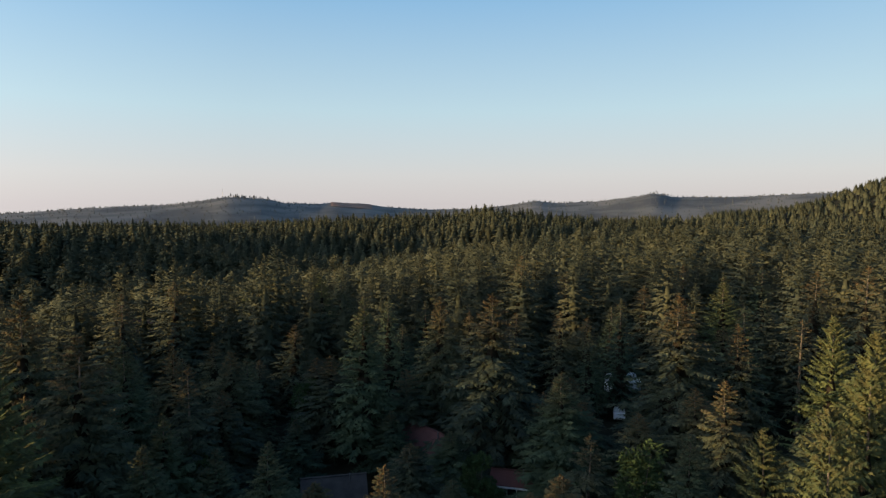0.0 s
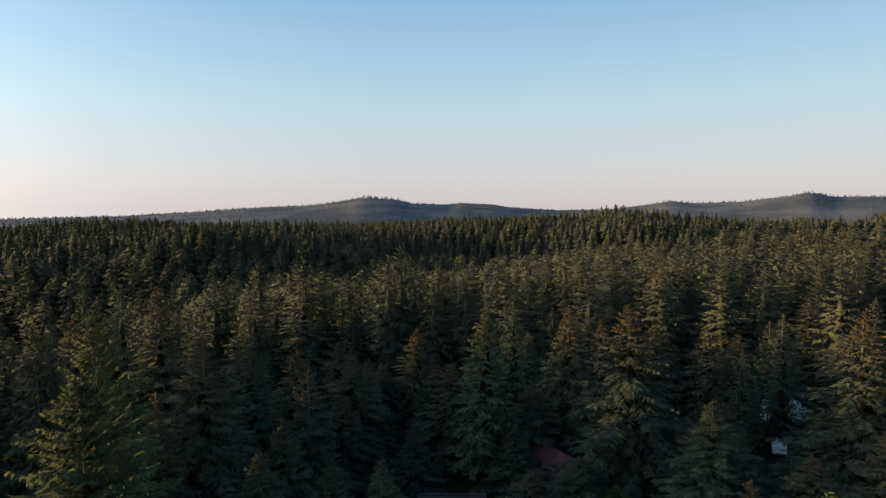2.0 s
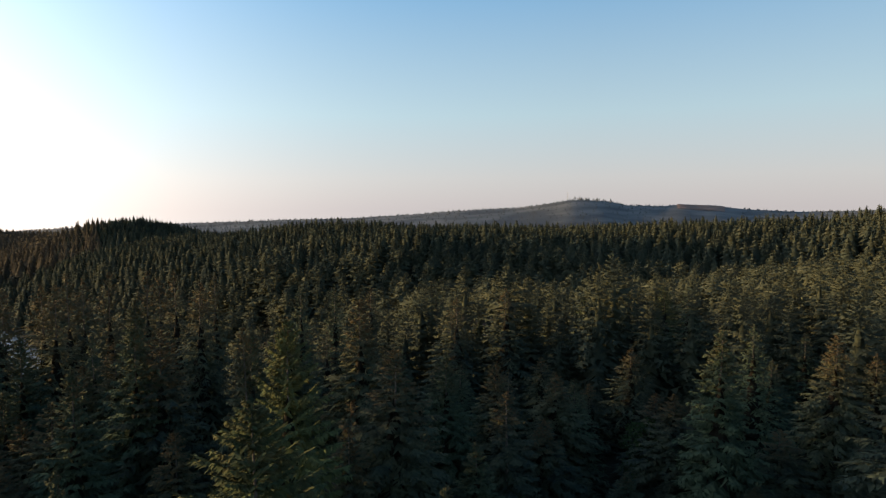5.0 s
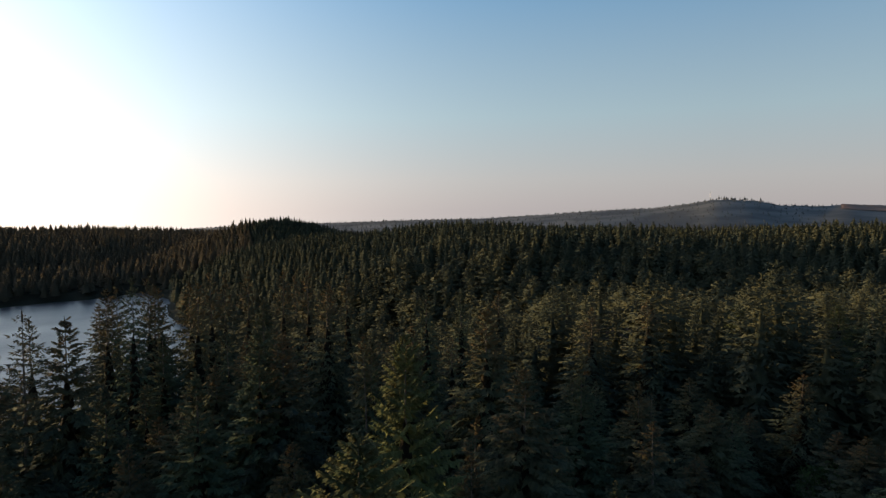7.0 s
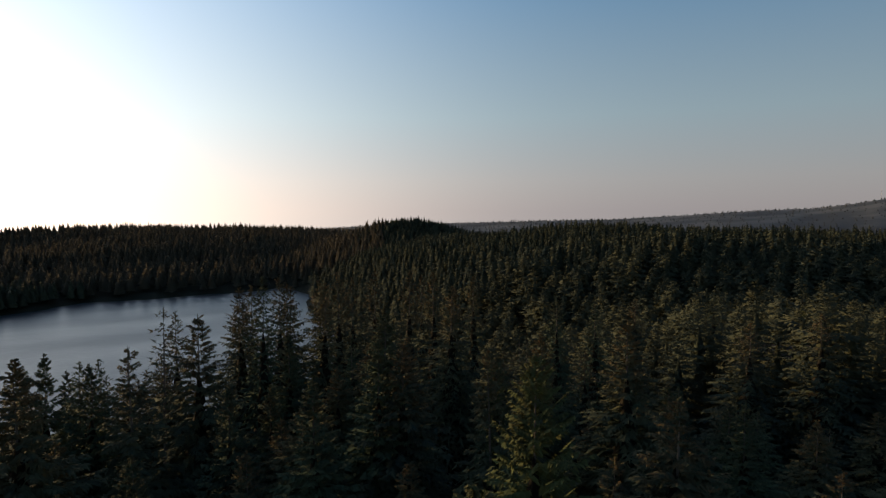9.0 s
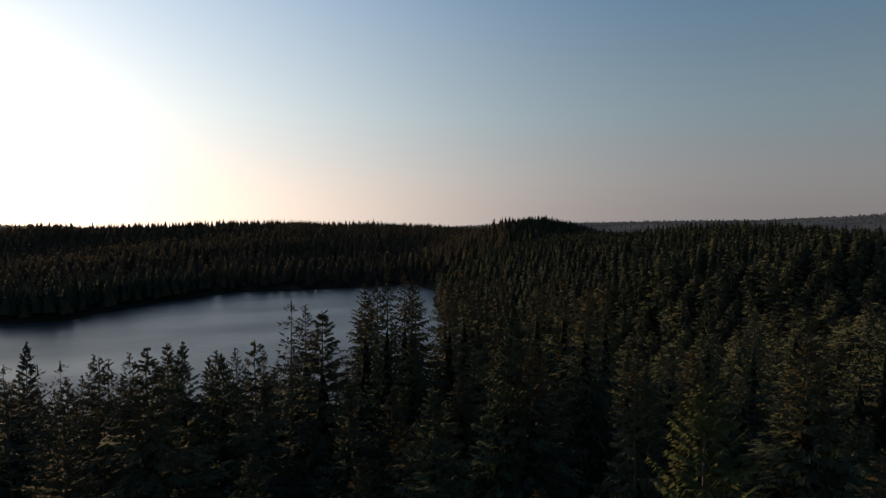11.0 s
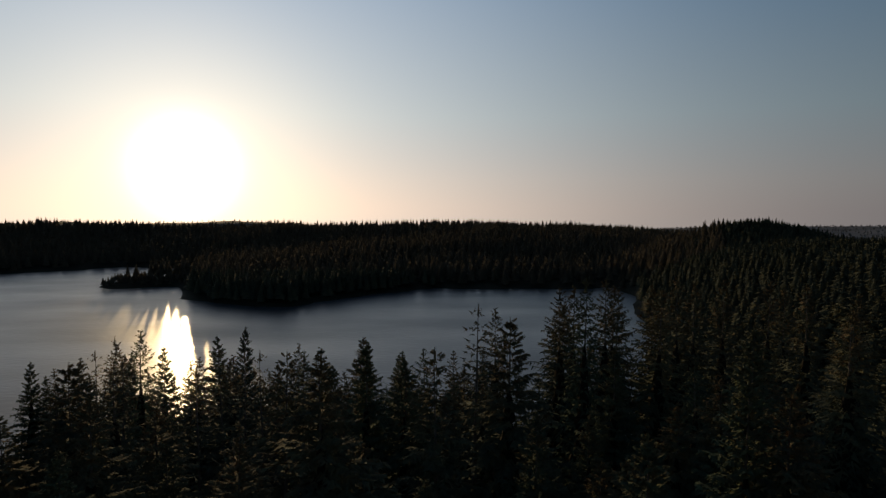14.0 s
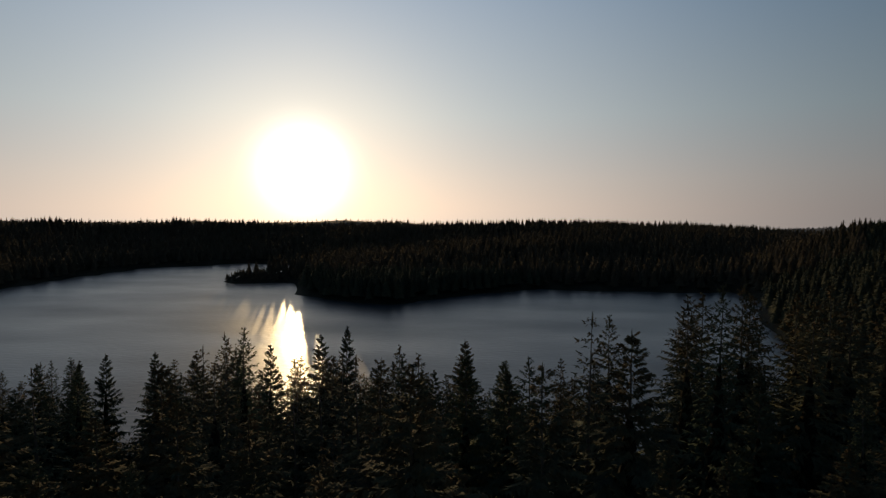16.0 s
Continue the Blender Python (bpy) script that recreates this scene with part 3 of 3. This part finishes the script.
def near_fill():
    x, y, z, rng = scatter(3, 20, 215, 7.6)
    rr = random.Random(8)
    for a, b, c in zip(x, y, z):
        d, az = math.hypot(a, b), math.degrees(math.atan2(-a, b))
        shore = az > 72
        if d > (205 if shore else 112) or (a < -60 and b < -20 and a > -120):
            continue
        if min((a - p) ** 2 + (b - q) ** 2 for p, q in placed) < 4.6 ** 2:
            continue
        dc = min(math.hypot(a, b), math.hypot(a + 8, b - 19), math.hypot(a + 29, b - 25))
        if dc < 24:
            continue
        if dc < 82 and az < 35 and rr.random() < 0.15:
            continue
        k = max(0.0, min(1.0, ((a + 85) * -129 + (b + 11) * -84) / 23697))
        if math.hypot(a + 85 + 129 * k, b + 11 + 84 * k) < 8.0:        # a gap down to the dock
            continue
        if any((a - p) ** 2 + (b - q) ** 2 < w * w for p, q, w in YARDS):
            continue
        tip = c + canopy(a, b) * rr.uniform(0.62, 0.93) + (canopy(a, b) * 0.1 if shore else 0)
        steep = 0.345 if az < 30 else 0.25
        if dc < 85:
            tip = min(tip, 98 - steep * dc)
        if shore:
            tip = min(tip, 98 - 0.195 * dc)
        if tip - c < 5.5:
            continue
        plant(rr.choice((S, S, F_, F_, S, N_) if not shore else (S, S, N_, F_)), a, b, tip, rr.uniform(0.8, 1.1) * (1.15 if shore else 1), rr)


near_fill()


def simple_tree(seed, level):
    """A template tree 1 m high and about 0.4 m across, at three levels of detail."""
    rng = random.Random(seed)
    if level == 0:
        rows = branch_points(rng, 25, 7.2, 0.12, 1.25, 6, 0.95, 0.40, 0.22, 0.80)
        v, f, _ = crown_geometry(rng, rows, 25, 5, 0.34, 0.18, core=(6, 6))
        return v / 25, f
    if level == 1:
        rows = branch_points(rng, 25, 7.2, 0.34, 2.2, 7, 1.0, 0.36, 0.2, 0.78)
        v, f, _ = crown_geometry(rng, rows, 25, 1, 0.70, 0.30, core=(4, 5))
        return v / 25, f
    tufts, sides, wide = {2: (58, 6, 0.085), 3: (22, 5, 0.13), 4: (14, 5, 0.16)}[level]
    V, F = [(0, 0, 0.93)], []
    for k in range(sides):
        a = 6.283 * k / sides + rng.uniform(-0.3, 0.3)
        V.append((0.17 * math.cos(a), 0.17 * math.sin(a), 0.12))
    F.extend((0, 1 + k, 1 + (k + 1) % sides) for k in range(sides))
    for t in range(tufts):
        s = ((t + rng.random()) / tufts) ** 0.62          # from the tip down
        a, rad = t * 2.4 + rng.uniform(-0.5, 0.5), 0.27 * s ** 0.78 * rng.uniform(0.8, 1.15) + 0.012
        z = 1.0 - 0.82 * s
        out, side = (math.cos(a), math.sin(a)), (-math.sin(a), math.cos(a))
        w = wide * (0.35 + 0.65 * s) * rng.uniform(0.8, 1.3)
        drop = rad * rng.uniform(0.1, 0.55)
        b = len(V)
        V.append((out[0] * rad * 0.15 + side[0] * w, out[1] * rad * 0.15 + side[1] * w, z + 0.03 - w * rng.uniform(0.2, 0.8)))
        V.append((out[0] * rad, out[1] * rad, z - drop))
        V.append((out[0] * rad * 0.15 - side[0] * w, out[1] * rad * 0.15 - side[1] * w, z + 0.03 - w * rng.uniform(0.0, 0.4)))
        F.append((b, b + 2, b + 1))
    for a in (0.4, 2.5):                                  # the leader
        b = len(V)
        V.extend(((0.022 * math.cos(a), 0.022 * math.sin(a), 0.88), (0, 0, 1.03), (-0.022 * math.cos(a), -0.022 * math.sin(a), 0.88)))
        F.append((b, b + 1, b + 2))
    V, F = np.array(V, float), np.array(F)
    n = np.cross(V[F[:, 1]] - V[F[:, 0]], V[F[:, 2]] - V[F[:, 0]])
    c = V[F].mean(1)
    back = (n * np.stack([c[:, 0], c[:, 1], np.full(len(c), 0.08)], -1)).sum(1) < 0
    F[back] = F[back][:, ::-1]
    return V, F


def woods(name, label, seed, inner, outer, spacing, level, tall, spread=(0.8, 1.1), low=-52, high=140, keep=None, mat=None):
    x, y, z, rng = scatter(seed, inner, outer, spacing, low, high)
    if keep is not None:
        k = keep(x, y, z)
        x, y, z = x[k], y[k], z[k]
    shapes = [simple_tree(seed * 10 + k, level) for k in range(5)]
    which = rng.integers(0, 5, len(x))
    hh = rng.triangular(tall[0], (tall[0] + tall[1]) / 2, tall[1], len(x)) * (1 + 0.06 * roll_noise(x, y, 40, 1.0))
    ww = hh * rng.uniform(*spread, len(x))
    turn = rng.uniform(0, 6.283, len(x))
    VV, FF, RR, start = [], [], [], 0
    for n, (v, f) in enumerate(shapes):
        k = np.nonzero(which == n)[0]
        c, s = np.cos(turn[k])[:, None], np.sin(turn[k])[:, None]
        vx = (v[:, 0] * c - v[:, 1] * s) * ww[k][:, None] + x[k][:, None]
        vy = (v[:, 0] * s + v[:, 1] * c) * ww[k][:, None] + y[k][:, None]
        vz = v[:, 2] * hh[k][:, None] + z[k][:, None] - 0.3
        VV.append(np.stack([vx, vy, vz], -1).reshape(-1, 3))
        nn = crown_normals(v, f, 1.4)
        RR.append(np.stack([nn[:, 0] * c - nn[:, 1] * s, nn[:, 0] * s + nn[:, 1] * c, np.broadcast_to(nn[:, 2], vx.shape)], -1).reshape(-1, 3))
        FF.append((f[None] + (start + np.arange(len(k)) * len(v))[:, None, None]).reshape(-1, 3))
        start += len(k) * len(v)
    ob = mesh_object(name, np.concatenate(VV), np.concatenate(FF), mat or STAND)
    shade_with(ob.data, np.concatenate(RR))
    return tagged(ob, label, "woods", kind="stuff")


def away_from_placed(x, y, z):
    p = np.array(placed)
    d = ((x[:, None] - p[:, 0]) ** 2 + (y[:, None] - p[:, 1]) ** 2).min(1)
    d = np.where((np.hypot(x + 77, y - 157.5) < 9.5) | (np.hypot(x + 70, y - 145) < 7) | (np.hypot(x + 66, y - 134) < 5), 0, d)
    return (d > 5 ** 2) & ((np.degrees(np.arctan2(-x, y)) < 72) | (np.hypot(x, y) > 205))


def on_the_point(x, y, z):
    return (np.hypot(x + 790, y + 290) < 75) & (y < -215)


def off_the_point(x, y, z):
    return ~on_the_point(x, y, z)


def off_the_clearing(x, y, z):
    r, az = np.hypot(x, y), np.degrees(np.arctan2(-x, y))
    return ~((az > 5.4) & (az < 11.2) & (r > 1900) & (r < 2985))


woods("hill_woods", "dense conifers on the slopes of the near hill", 21, 112, 190, 9.2, 0, (16, 28), (0.95, 1.3), keep=away_from_placed)
woods("hollow_woods", "dense shaded conifers in the hollow", 22, 190, 400, 10.0, 1, (17, 26), (1.05, 1.5))
woods("ridge_woods", "dense conifers along the middle ridge", 23, 400, 800, 10.2, 2, (17, 27), (1.15, 1.65), keep=off_the_point)
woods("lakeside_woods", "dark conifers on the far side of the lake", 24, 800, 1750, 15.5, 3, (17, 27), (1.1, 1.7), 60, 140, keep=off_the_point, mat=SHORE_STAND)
woods("valley_woods", "dark conifers beyond the middle ridge", 28, 800, 1600, 15.5, 4, (12, 19), (1.2, 1.8), -52, 60)
woods("knoll_woods", "old conifers crowding the knoll at the head of the lake", 29, 900, 1160, 8.5, 2, (9, 16), (1.4, 2.0), 53, 63)
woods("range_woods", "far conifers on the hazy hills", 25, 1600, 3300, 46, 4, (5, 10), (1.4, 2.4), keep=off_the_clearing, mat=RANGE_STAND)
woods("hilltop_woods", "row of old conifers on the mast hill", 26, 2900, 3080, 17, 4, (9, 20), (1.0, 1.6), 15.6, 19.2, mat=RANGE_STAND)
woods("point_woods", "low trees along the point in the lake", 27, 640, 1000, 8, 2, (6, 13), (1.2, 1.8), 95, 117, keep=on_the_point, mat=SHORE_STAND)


# ---- houses and vehicles under the trees ----
def part(name, bm, mat, parent, label=""):
    me = bpy.data.meshes.new(name)
    bm.to_mesh(me)
    bm.free()
    me.materials.append(mat)
    ob = new(name, me)
    ob.parent = parent
    return tagged(ob, label)


def box(sx, sy, sz, at=(0, 0, 0), bevel=0.0, turn=None):
    bm = bmesh.new()
    bmesh.ops.create_cube(bm, size=1.0)
    bmesh.ops.scale(bm, vec=(sx, sy, sz), verts=bm.verts)
    if bevel:
        bmesh.ops.bevel(bm, geom=bm.edges[:], offset=bevel, segments=2, affect="EDGES", profile=0.5)
    if turn is not None:
        bmesh.ops.transform(bm, matrix=turn, verts=bm.verts)
    bmesh.ops.translate(bm, vec=at, verts=bm.verts)
    return bm


def tube(radius, length, at, turn=None, sides=12):
    bm = bmesh.new()
    bmesh.ops.create_cone(bm, cap_ends=True, segments=sides, radius1=radius, radius2=radius, depth=length)
    if turn is not None:
        bmesh.ops.transform(bm, matrix=turn, verts=bm.verts)
    bmesh.ops.translate(bm, vec=at, verts=bm.verts)
    return bm


RED_ROOF = varied("weathered_red_metal", (0.095, 0.038, 0.034), (0.16, 0.064, 0.054), 0.8, 6, 0.6, 0.3, 0.01, 0.0, 0.0, (1, 1, 1))
GREY_ROOF = varied("grey_brown_shingle", (0.045, 0.038, 0.036), (0.085, 0.072, 0.066), 0.9, 9, 0.9, 0.2, 0.02)
BROWN_ROOF = varied("red_brown_shingle", (0.085, 0.052, 0.046), (0.150, 0.095, 0.085), 0.9, 9, 0.9, 0.2, 0.02)
PALE_WALL = varied("pale_board_wall", (0.42, 0.40, 0.36), (0.58, 0.56, 0.51), 0.7, 7, 0.8, 0.2, 0.01)
BEIGE_WALL = varied("beige_board_wall", (0.26, 0.22, 0.15), (0.38, 0.33, 0.24), 0.7, 7, 0.8, 0.2, 0.01)
DARK_WALL = varied("dark_cedar_wall", (0.060, 0.042, 0.032), (0.120, 0.085, 0.062), 0.7, 7, 0.85, 0.2, 0.01)
TRIM = varied("white_trim", (0.60, 0.59, 0.56), (0.74, 0.73, 0.70), 2, 15, 0.6, 0.3)
WHITE_PAINT = varied("white_vehicle_paint", (0.66, 0.69, 0.74), (0.78, 0.80, 0.83), 0.9, 6, 0.35, 0.5)
GLASS = material("dark_window_glass", (0.015, 0.018, 0.022), 0.08, 0.6)
RUBBER = varied("tyre_rubber", (0.018, 0.018, 0.018), (0.035, 0.034, 0.033), 4, 30, 0.9, 0.2)
METAL = varied("grey_steel", (0.12, 0.12, 0.125), (0.2, 0.2, 0.21), 1, 8, 0.5, 0.5, 0.0, 0.0, 0.6)
PLANK = varied("bleached_planks", (0.34, 0.28, 0.20), (0.55, 0.46, 0.34), 0.9, 9, 0.8, 0.2, 0.01, 0.3)


def gable_house(name, label, x, y, turn, length, depth, eaves, rise, roof_mat, wall_mat, base=None, windows=3):
    z = float(ground_height(x, y)) if base is None else base
    root = tagged(new(name), label, "house")
    root.matrix_basis = pose(x, y, z, 0, 0, turn)
    # walls with gables, as one closed shell
    bm = bmesh.new()
    a, b = length / 2, depth / 2
    low = -2.0
    v = [bm.verts.new(p) for p in ((-a, -b, low), (a, -b, low), (a, b, low), (-a, b, low), (-a, -b, eaves), (a, -b, eaves), (a, b, eaves), (-a, b, eaves),
                                   (-a, 0, eaves + rise), (a, 0, eaves + rise))]
    for f in ((0, 1, 5, 4), (2, 3, 7, 6), (1, 2, 6, 9, 5), (3, 0, 4, 8, 7), (3, 2, 1, 0)):
        bm.faces.new([v[k] for k in f])
    part("wall", bm, wall_mat, root)
    slope = math.atan2(rise, b)
    run = math.hypot(rise, b) + 0.55
    roof = None
    for sgn in (-1, 1):
        m = Matrix.Rotation(-sgn * slope, 4, "X")
        mid = (0, sgn * math.cos(slope) * run / 2, eaves + rise + 0.1 - math.sin(slope) * run / 2)
        roof = part("roof", box(length + 0.9, run, 0.16, mid, 0.02, m), roof_mat, root)
        part("fascia", box(length + 0.9, 0.06, 0.2, (0, sgn * (math.cos(slope) * run + 0.02), eaves + rise - math.sin(slope) * run), 0.01), TRIM, root)
    part("ridge_cap", box(length + 0.95, 0.34, 0.08, (0, 0, eaves + rise + 0.19), 0.02), roof_mat, root)
    for sgn in (-1, 1):
        for k in range(windows):
            wx = (k - (windows - 1) / 2) * length / windows
            w = part("window", box(1.2, 0.10, 1.1, (wx, sgn * (b + 0.03), eaves * 0.58), 0.01), TRIM, root, "white framed window")
            part("pane", box(1.0, 0.04, 0.9, (wx, sgn * (b + 0.075), eaves * 0.58), 0.005), GLASS, w)
    d = part("door", box(0.10, 0.95, 2.05, (a + 0.03, b * 0.3, 1.03), 0.01), TRIM, root, "white panelled door")
    part("handle", box(0.06, 0.10, 0.03, (a + 0.10, b * 0.3 + 0.36, 1.0), 0.01), METAL, d)
    part("vent_pipe", tube(0.09, 1.1, (length * 0.28, -0.7, eaves + rise + 0.1)), METAL, root, "pale roof vent pipe")
    return root


gable_house("cottage", "low house with a grey-brown shingle roof among spruces", -12.5, 67.5, 12, 6.5, 6.0, 2.4, 1.7, GREY_ROOF, DARK_WALL)
gable_house("cabin", "pale cabin with a weathered red metal roof", -1.5, 77, -52, 8.0, 5.2, 2.6, 1.9, RED_ROOF, PALE_WALL)
gable_house("bungalow", "beige board bungalow behind a spruce trunk", 7, 83, 4, 7.0, 5.0, 2.5, 1.2, GREY_ROOF, BEIGE_WALL)
gable_house("shed", "small shed with a red metal roof", 8.2, 69.0, -14, 4.4, 3.2, 2.1, 0.8, RED_ROOF, DARK_WALL, windows=1)
gable_house("lodge", "long dark house with a red-brown shingle roof in the hollow", -77, 157.5, 42, 12.0, 8.0, 9.0, 3.6, BROWN_ROOF, DARK_WALL)


def vehicle(name, label, x, y, turn, length, width, high, base=None):
    z = (float(ground_height(x, y)) if base is None else base)
    root = tagged(new(name), label, "vehicle")
    root.matrix_basis = pose(x, y, z, 0, 0, turn)
    body = part("body", box(length, width, high * 0.72, (0, 0, 0.42 + high * 0.36), 0.14), WHITE_PAINT, root)
    cab = part("cabin", box(length * (0.62 if high < 1.8 else 0.8), width * 0.9, high * 0.34, (-length * 0.05, 0, 0.35 + high * 0.86), 0.16), WHITE_PAINT, root)
    part("windscreen", box(0.05, width * 0.78, high * 0.26, (length * (0.265 if high < 1.8 else 0.352), 0, 0.36 + high * 0.84), 0.01), GLASS, cab)
    for sgn in (-1, 1):
        part("side_window", box(length * 0.4, 0.05, high * 0.22, (-length * 0.05, sgn * width * 0.452, 0.38 + high * 0.85), 0.01), GLASS, cab)
        part("headlight", box(0.05, 0.3, 0.16, (length / 2, sgn * width * 0.34, 0.75), 0.01), TRIM, body)
        for k in (-0.32, 0.32):
            w = part("wheel", tube(0.34, 0.22, (length * k, sgn * (width / 2 - 0.06), 0.34), Matrix.Rotation(radians(90), 4, "X"), 20), RUBBER, root)
            part("rim", tube(0.2, 0.03, (length * k, sgn * (width / 2 + 0.06), 0.34), Matrix.Rotation(radians(90), 4, "X"), 16), METAL, w)
    part("bumper", box(0.12, width * 0.96, 0.2, (length / 2 + 0.03, 0, 0.5), 0.03), METAL, root)
    return root


vehicle("camper_van", "white camper van parked under spruces", 28.6, 95.5, 20, 5.6, 2.1, 2.7, 68.2)
vehicle("car", "small white car parked among the trees", 27.2, 92.2, 75, 4.2, 1.75, 1.5)


def wooden_dock():
    root = tagged(new("dock"), "bleached plank dock on the lake shore", "dock")
    root.matrix_basis = pose(-215.5, -95, 0, 0, 0, 98)
    board = None
    for k in range(40):
        at = (-6 + 0.305 * k, 0, 0.95)
        if board is None:
            board = part("plank", box(0.285, 3.0, 0.06, (0, 0, 0), 0.008), PLANK, root)
            shared = board.data
        else:
            board = new("plank", shared)
            board.parent = root
        board.location = at
    for sgn in (-1, 1):
        part("beam", box(12.4, 0.16, 0.2, (0, sgn * 1.2, 0.81), 0.01), PLANK, root)
        for k in (-5.5, -1.8, 1.8, 5.5):
            part("pile", tube(0.13, 5.2, (k, sgn * 1.45, -1.1)), BARK, root)


wooden_dock()


def radio_mast():
    x, y = -1029.7, 2859.0
    z = float(ground_height(x, y))
    tall = 176 - z
    root = tagged(new("radio_mast"), "tall thin lattice mast on the far hill", "mast")
    root.matrix_basis = pose(x, y, z)
    for k in range(3):
        a = 2.094 * k
        part("leg", tube(0.18, tall + 4, (1.3 * math.cos(a), 1.3 * math.sin(a), tall / 2 - 2), None, 6), METAL, root)
    for n in range(9):
        h = tall * (n + 0.6) / 9.5
        for k in range(3):
            a = 2.094 * k + 1.047
            part("brace", box(0.12, 2.3, 0.12, (0.65 * math.cos(a), 0.65 * math.sin(a), h), 0, Matrix.Rotation(a, 4, "Z")), METAL, root)
    part("antenna", tube(0.2, 5, (0, 0, tall + 2), None, 6), METAL, root)


radio_mast()


def bare_slope():
    """A strip of cut-over red soil on the far hill."""
    r, a = np.meshgrid(np.linspace(2560, 2990, 10), np.radians(np.linspace(6.6, 10.4, 24)), indexing="ij")
    x, y = -r * np.sin(a), r * np.cos(a)
    z = ground_height(x, y) + 2.2
    v = np.stack([x, y, z], -1).reshape(-1, 3)
    i, j = np.meshgrid(np.arange(9), np.arange(23), indexing="ij")
    f = np.stack([i * 24 + j, i * 24 + j + 1, (i + 1) * 24 + j + 1, (i + 1) * 24 + j], -1).reshape(-1, 4)
    m = varied("red_cut_soil", (0.15, 0.105, 0.085), (0.30, 0.19, 0.145), 0.004, 0.03, 0.95, 0.1)
    tagged(mesh_object("clearing_ground", v, f, m), "bare reddish soil on a cut-over hillside", "clearing", kind="structure")


bare_slope()


# ---- broadleaf trees between the houses ----
def broadleaf(x, y, tall, spread, seed):
    rng = random.Random(seed)
    z = float(ground_height(x, y))
    root = tagged(new("broadleaf_tree"), "rounded green broadleaf tree between the spruces", "tree")
    root.matrix_basis = pose(x, y, z, 0, 0, rng.uniform(0, 360))
    tv, tf = trunk_geometry(tall * 0.75, 0.16 + tall * 0.008, rng)
    mesh_object("trunk", tv, tf, BARK, root)
    V, F = [], []
    for n in range(16):
        a, h = rng.uniform(0, 6.283), rng.uniform(0.32, 0.92)
        reach = spread * math.sin(math.pi * min(1, h * 1.02)) ** 0.6 * rng.uniform(0.35, 0.85)
        c = Vector((math.cos(a) * reach, math.sin(a) * reach, tall * h))
        start = Vector((0, 0, tall * h * 0.62))
        d = c - start
        limb = bmesh.new()
        bmesh.ops.create_cone(limb, cap_ends=True, segments=5, radius1=0.07, radius2=0.02, depth=d.length)
        bmesh.ops.transform(limb, matrix=Matrix.Translation(start + d / 2) @ d.to_track_quat("Z", "Y").to_matrix().to_4x4(), verts=limb.verts)
        part("limb", limb, BARK, root)
        size = spread * rng.uniform(0.28, 0.48)
        for k in range(170):
            p = Vector((rng.gauss(0, 1), rng.gauss(0, 1), rng.gauss(0, 0.8))).normalized() * size * rng.uniform(0.55, 1.05) + c
            u = Vector((rng.gauss(0, 1), rng.gauss(0, 1), rng.gauss(0, 1))).normalized()
            w = u.orthogonal().normalized()
            q = rng.uniform(0.16, 0.34)
            b = len(V)
            V.extend((tuple(p - u * q), tuple(p + w * q * 0.6), tuple(p + u * q)))
            F.append((b, b + 1, b + 2))
    mesh_object("crown", V, F, LEAVES, root)


for n, (x, y, tall, spread) in enumerate(((-18.9, 86.1, 9.5, 3.2), (-19.5, 46.5, 12, 3.4), (18.5, 55, 12, 3.4), (3.5, 58, 10, 2.6), (-27, 66, 8, 2.8))):
    broadleaf(x, y, tall, spread, 60 + n)
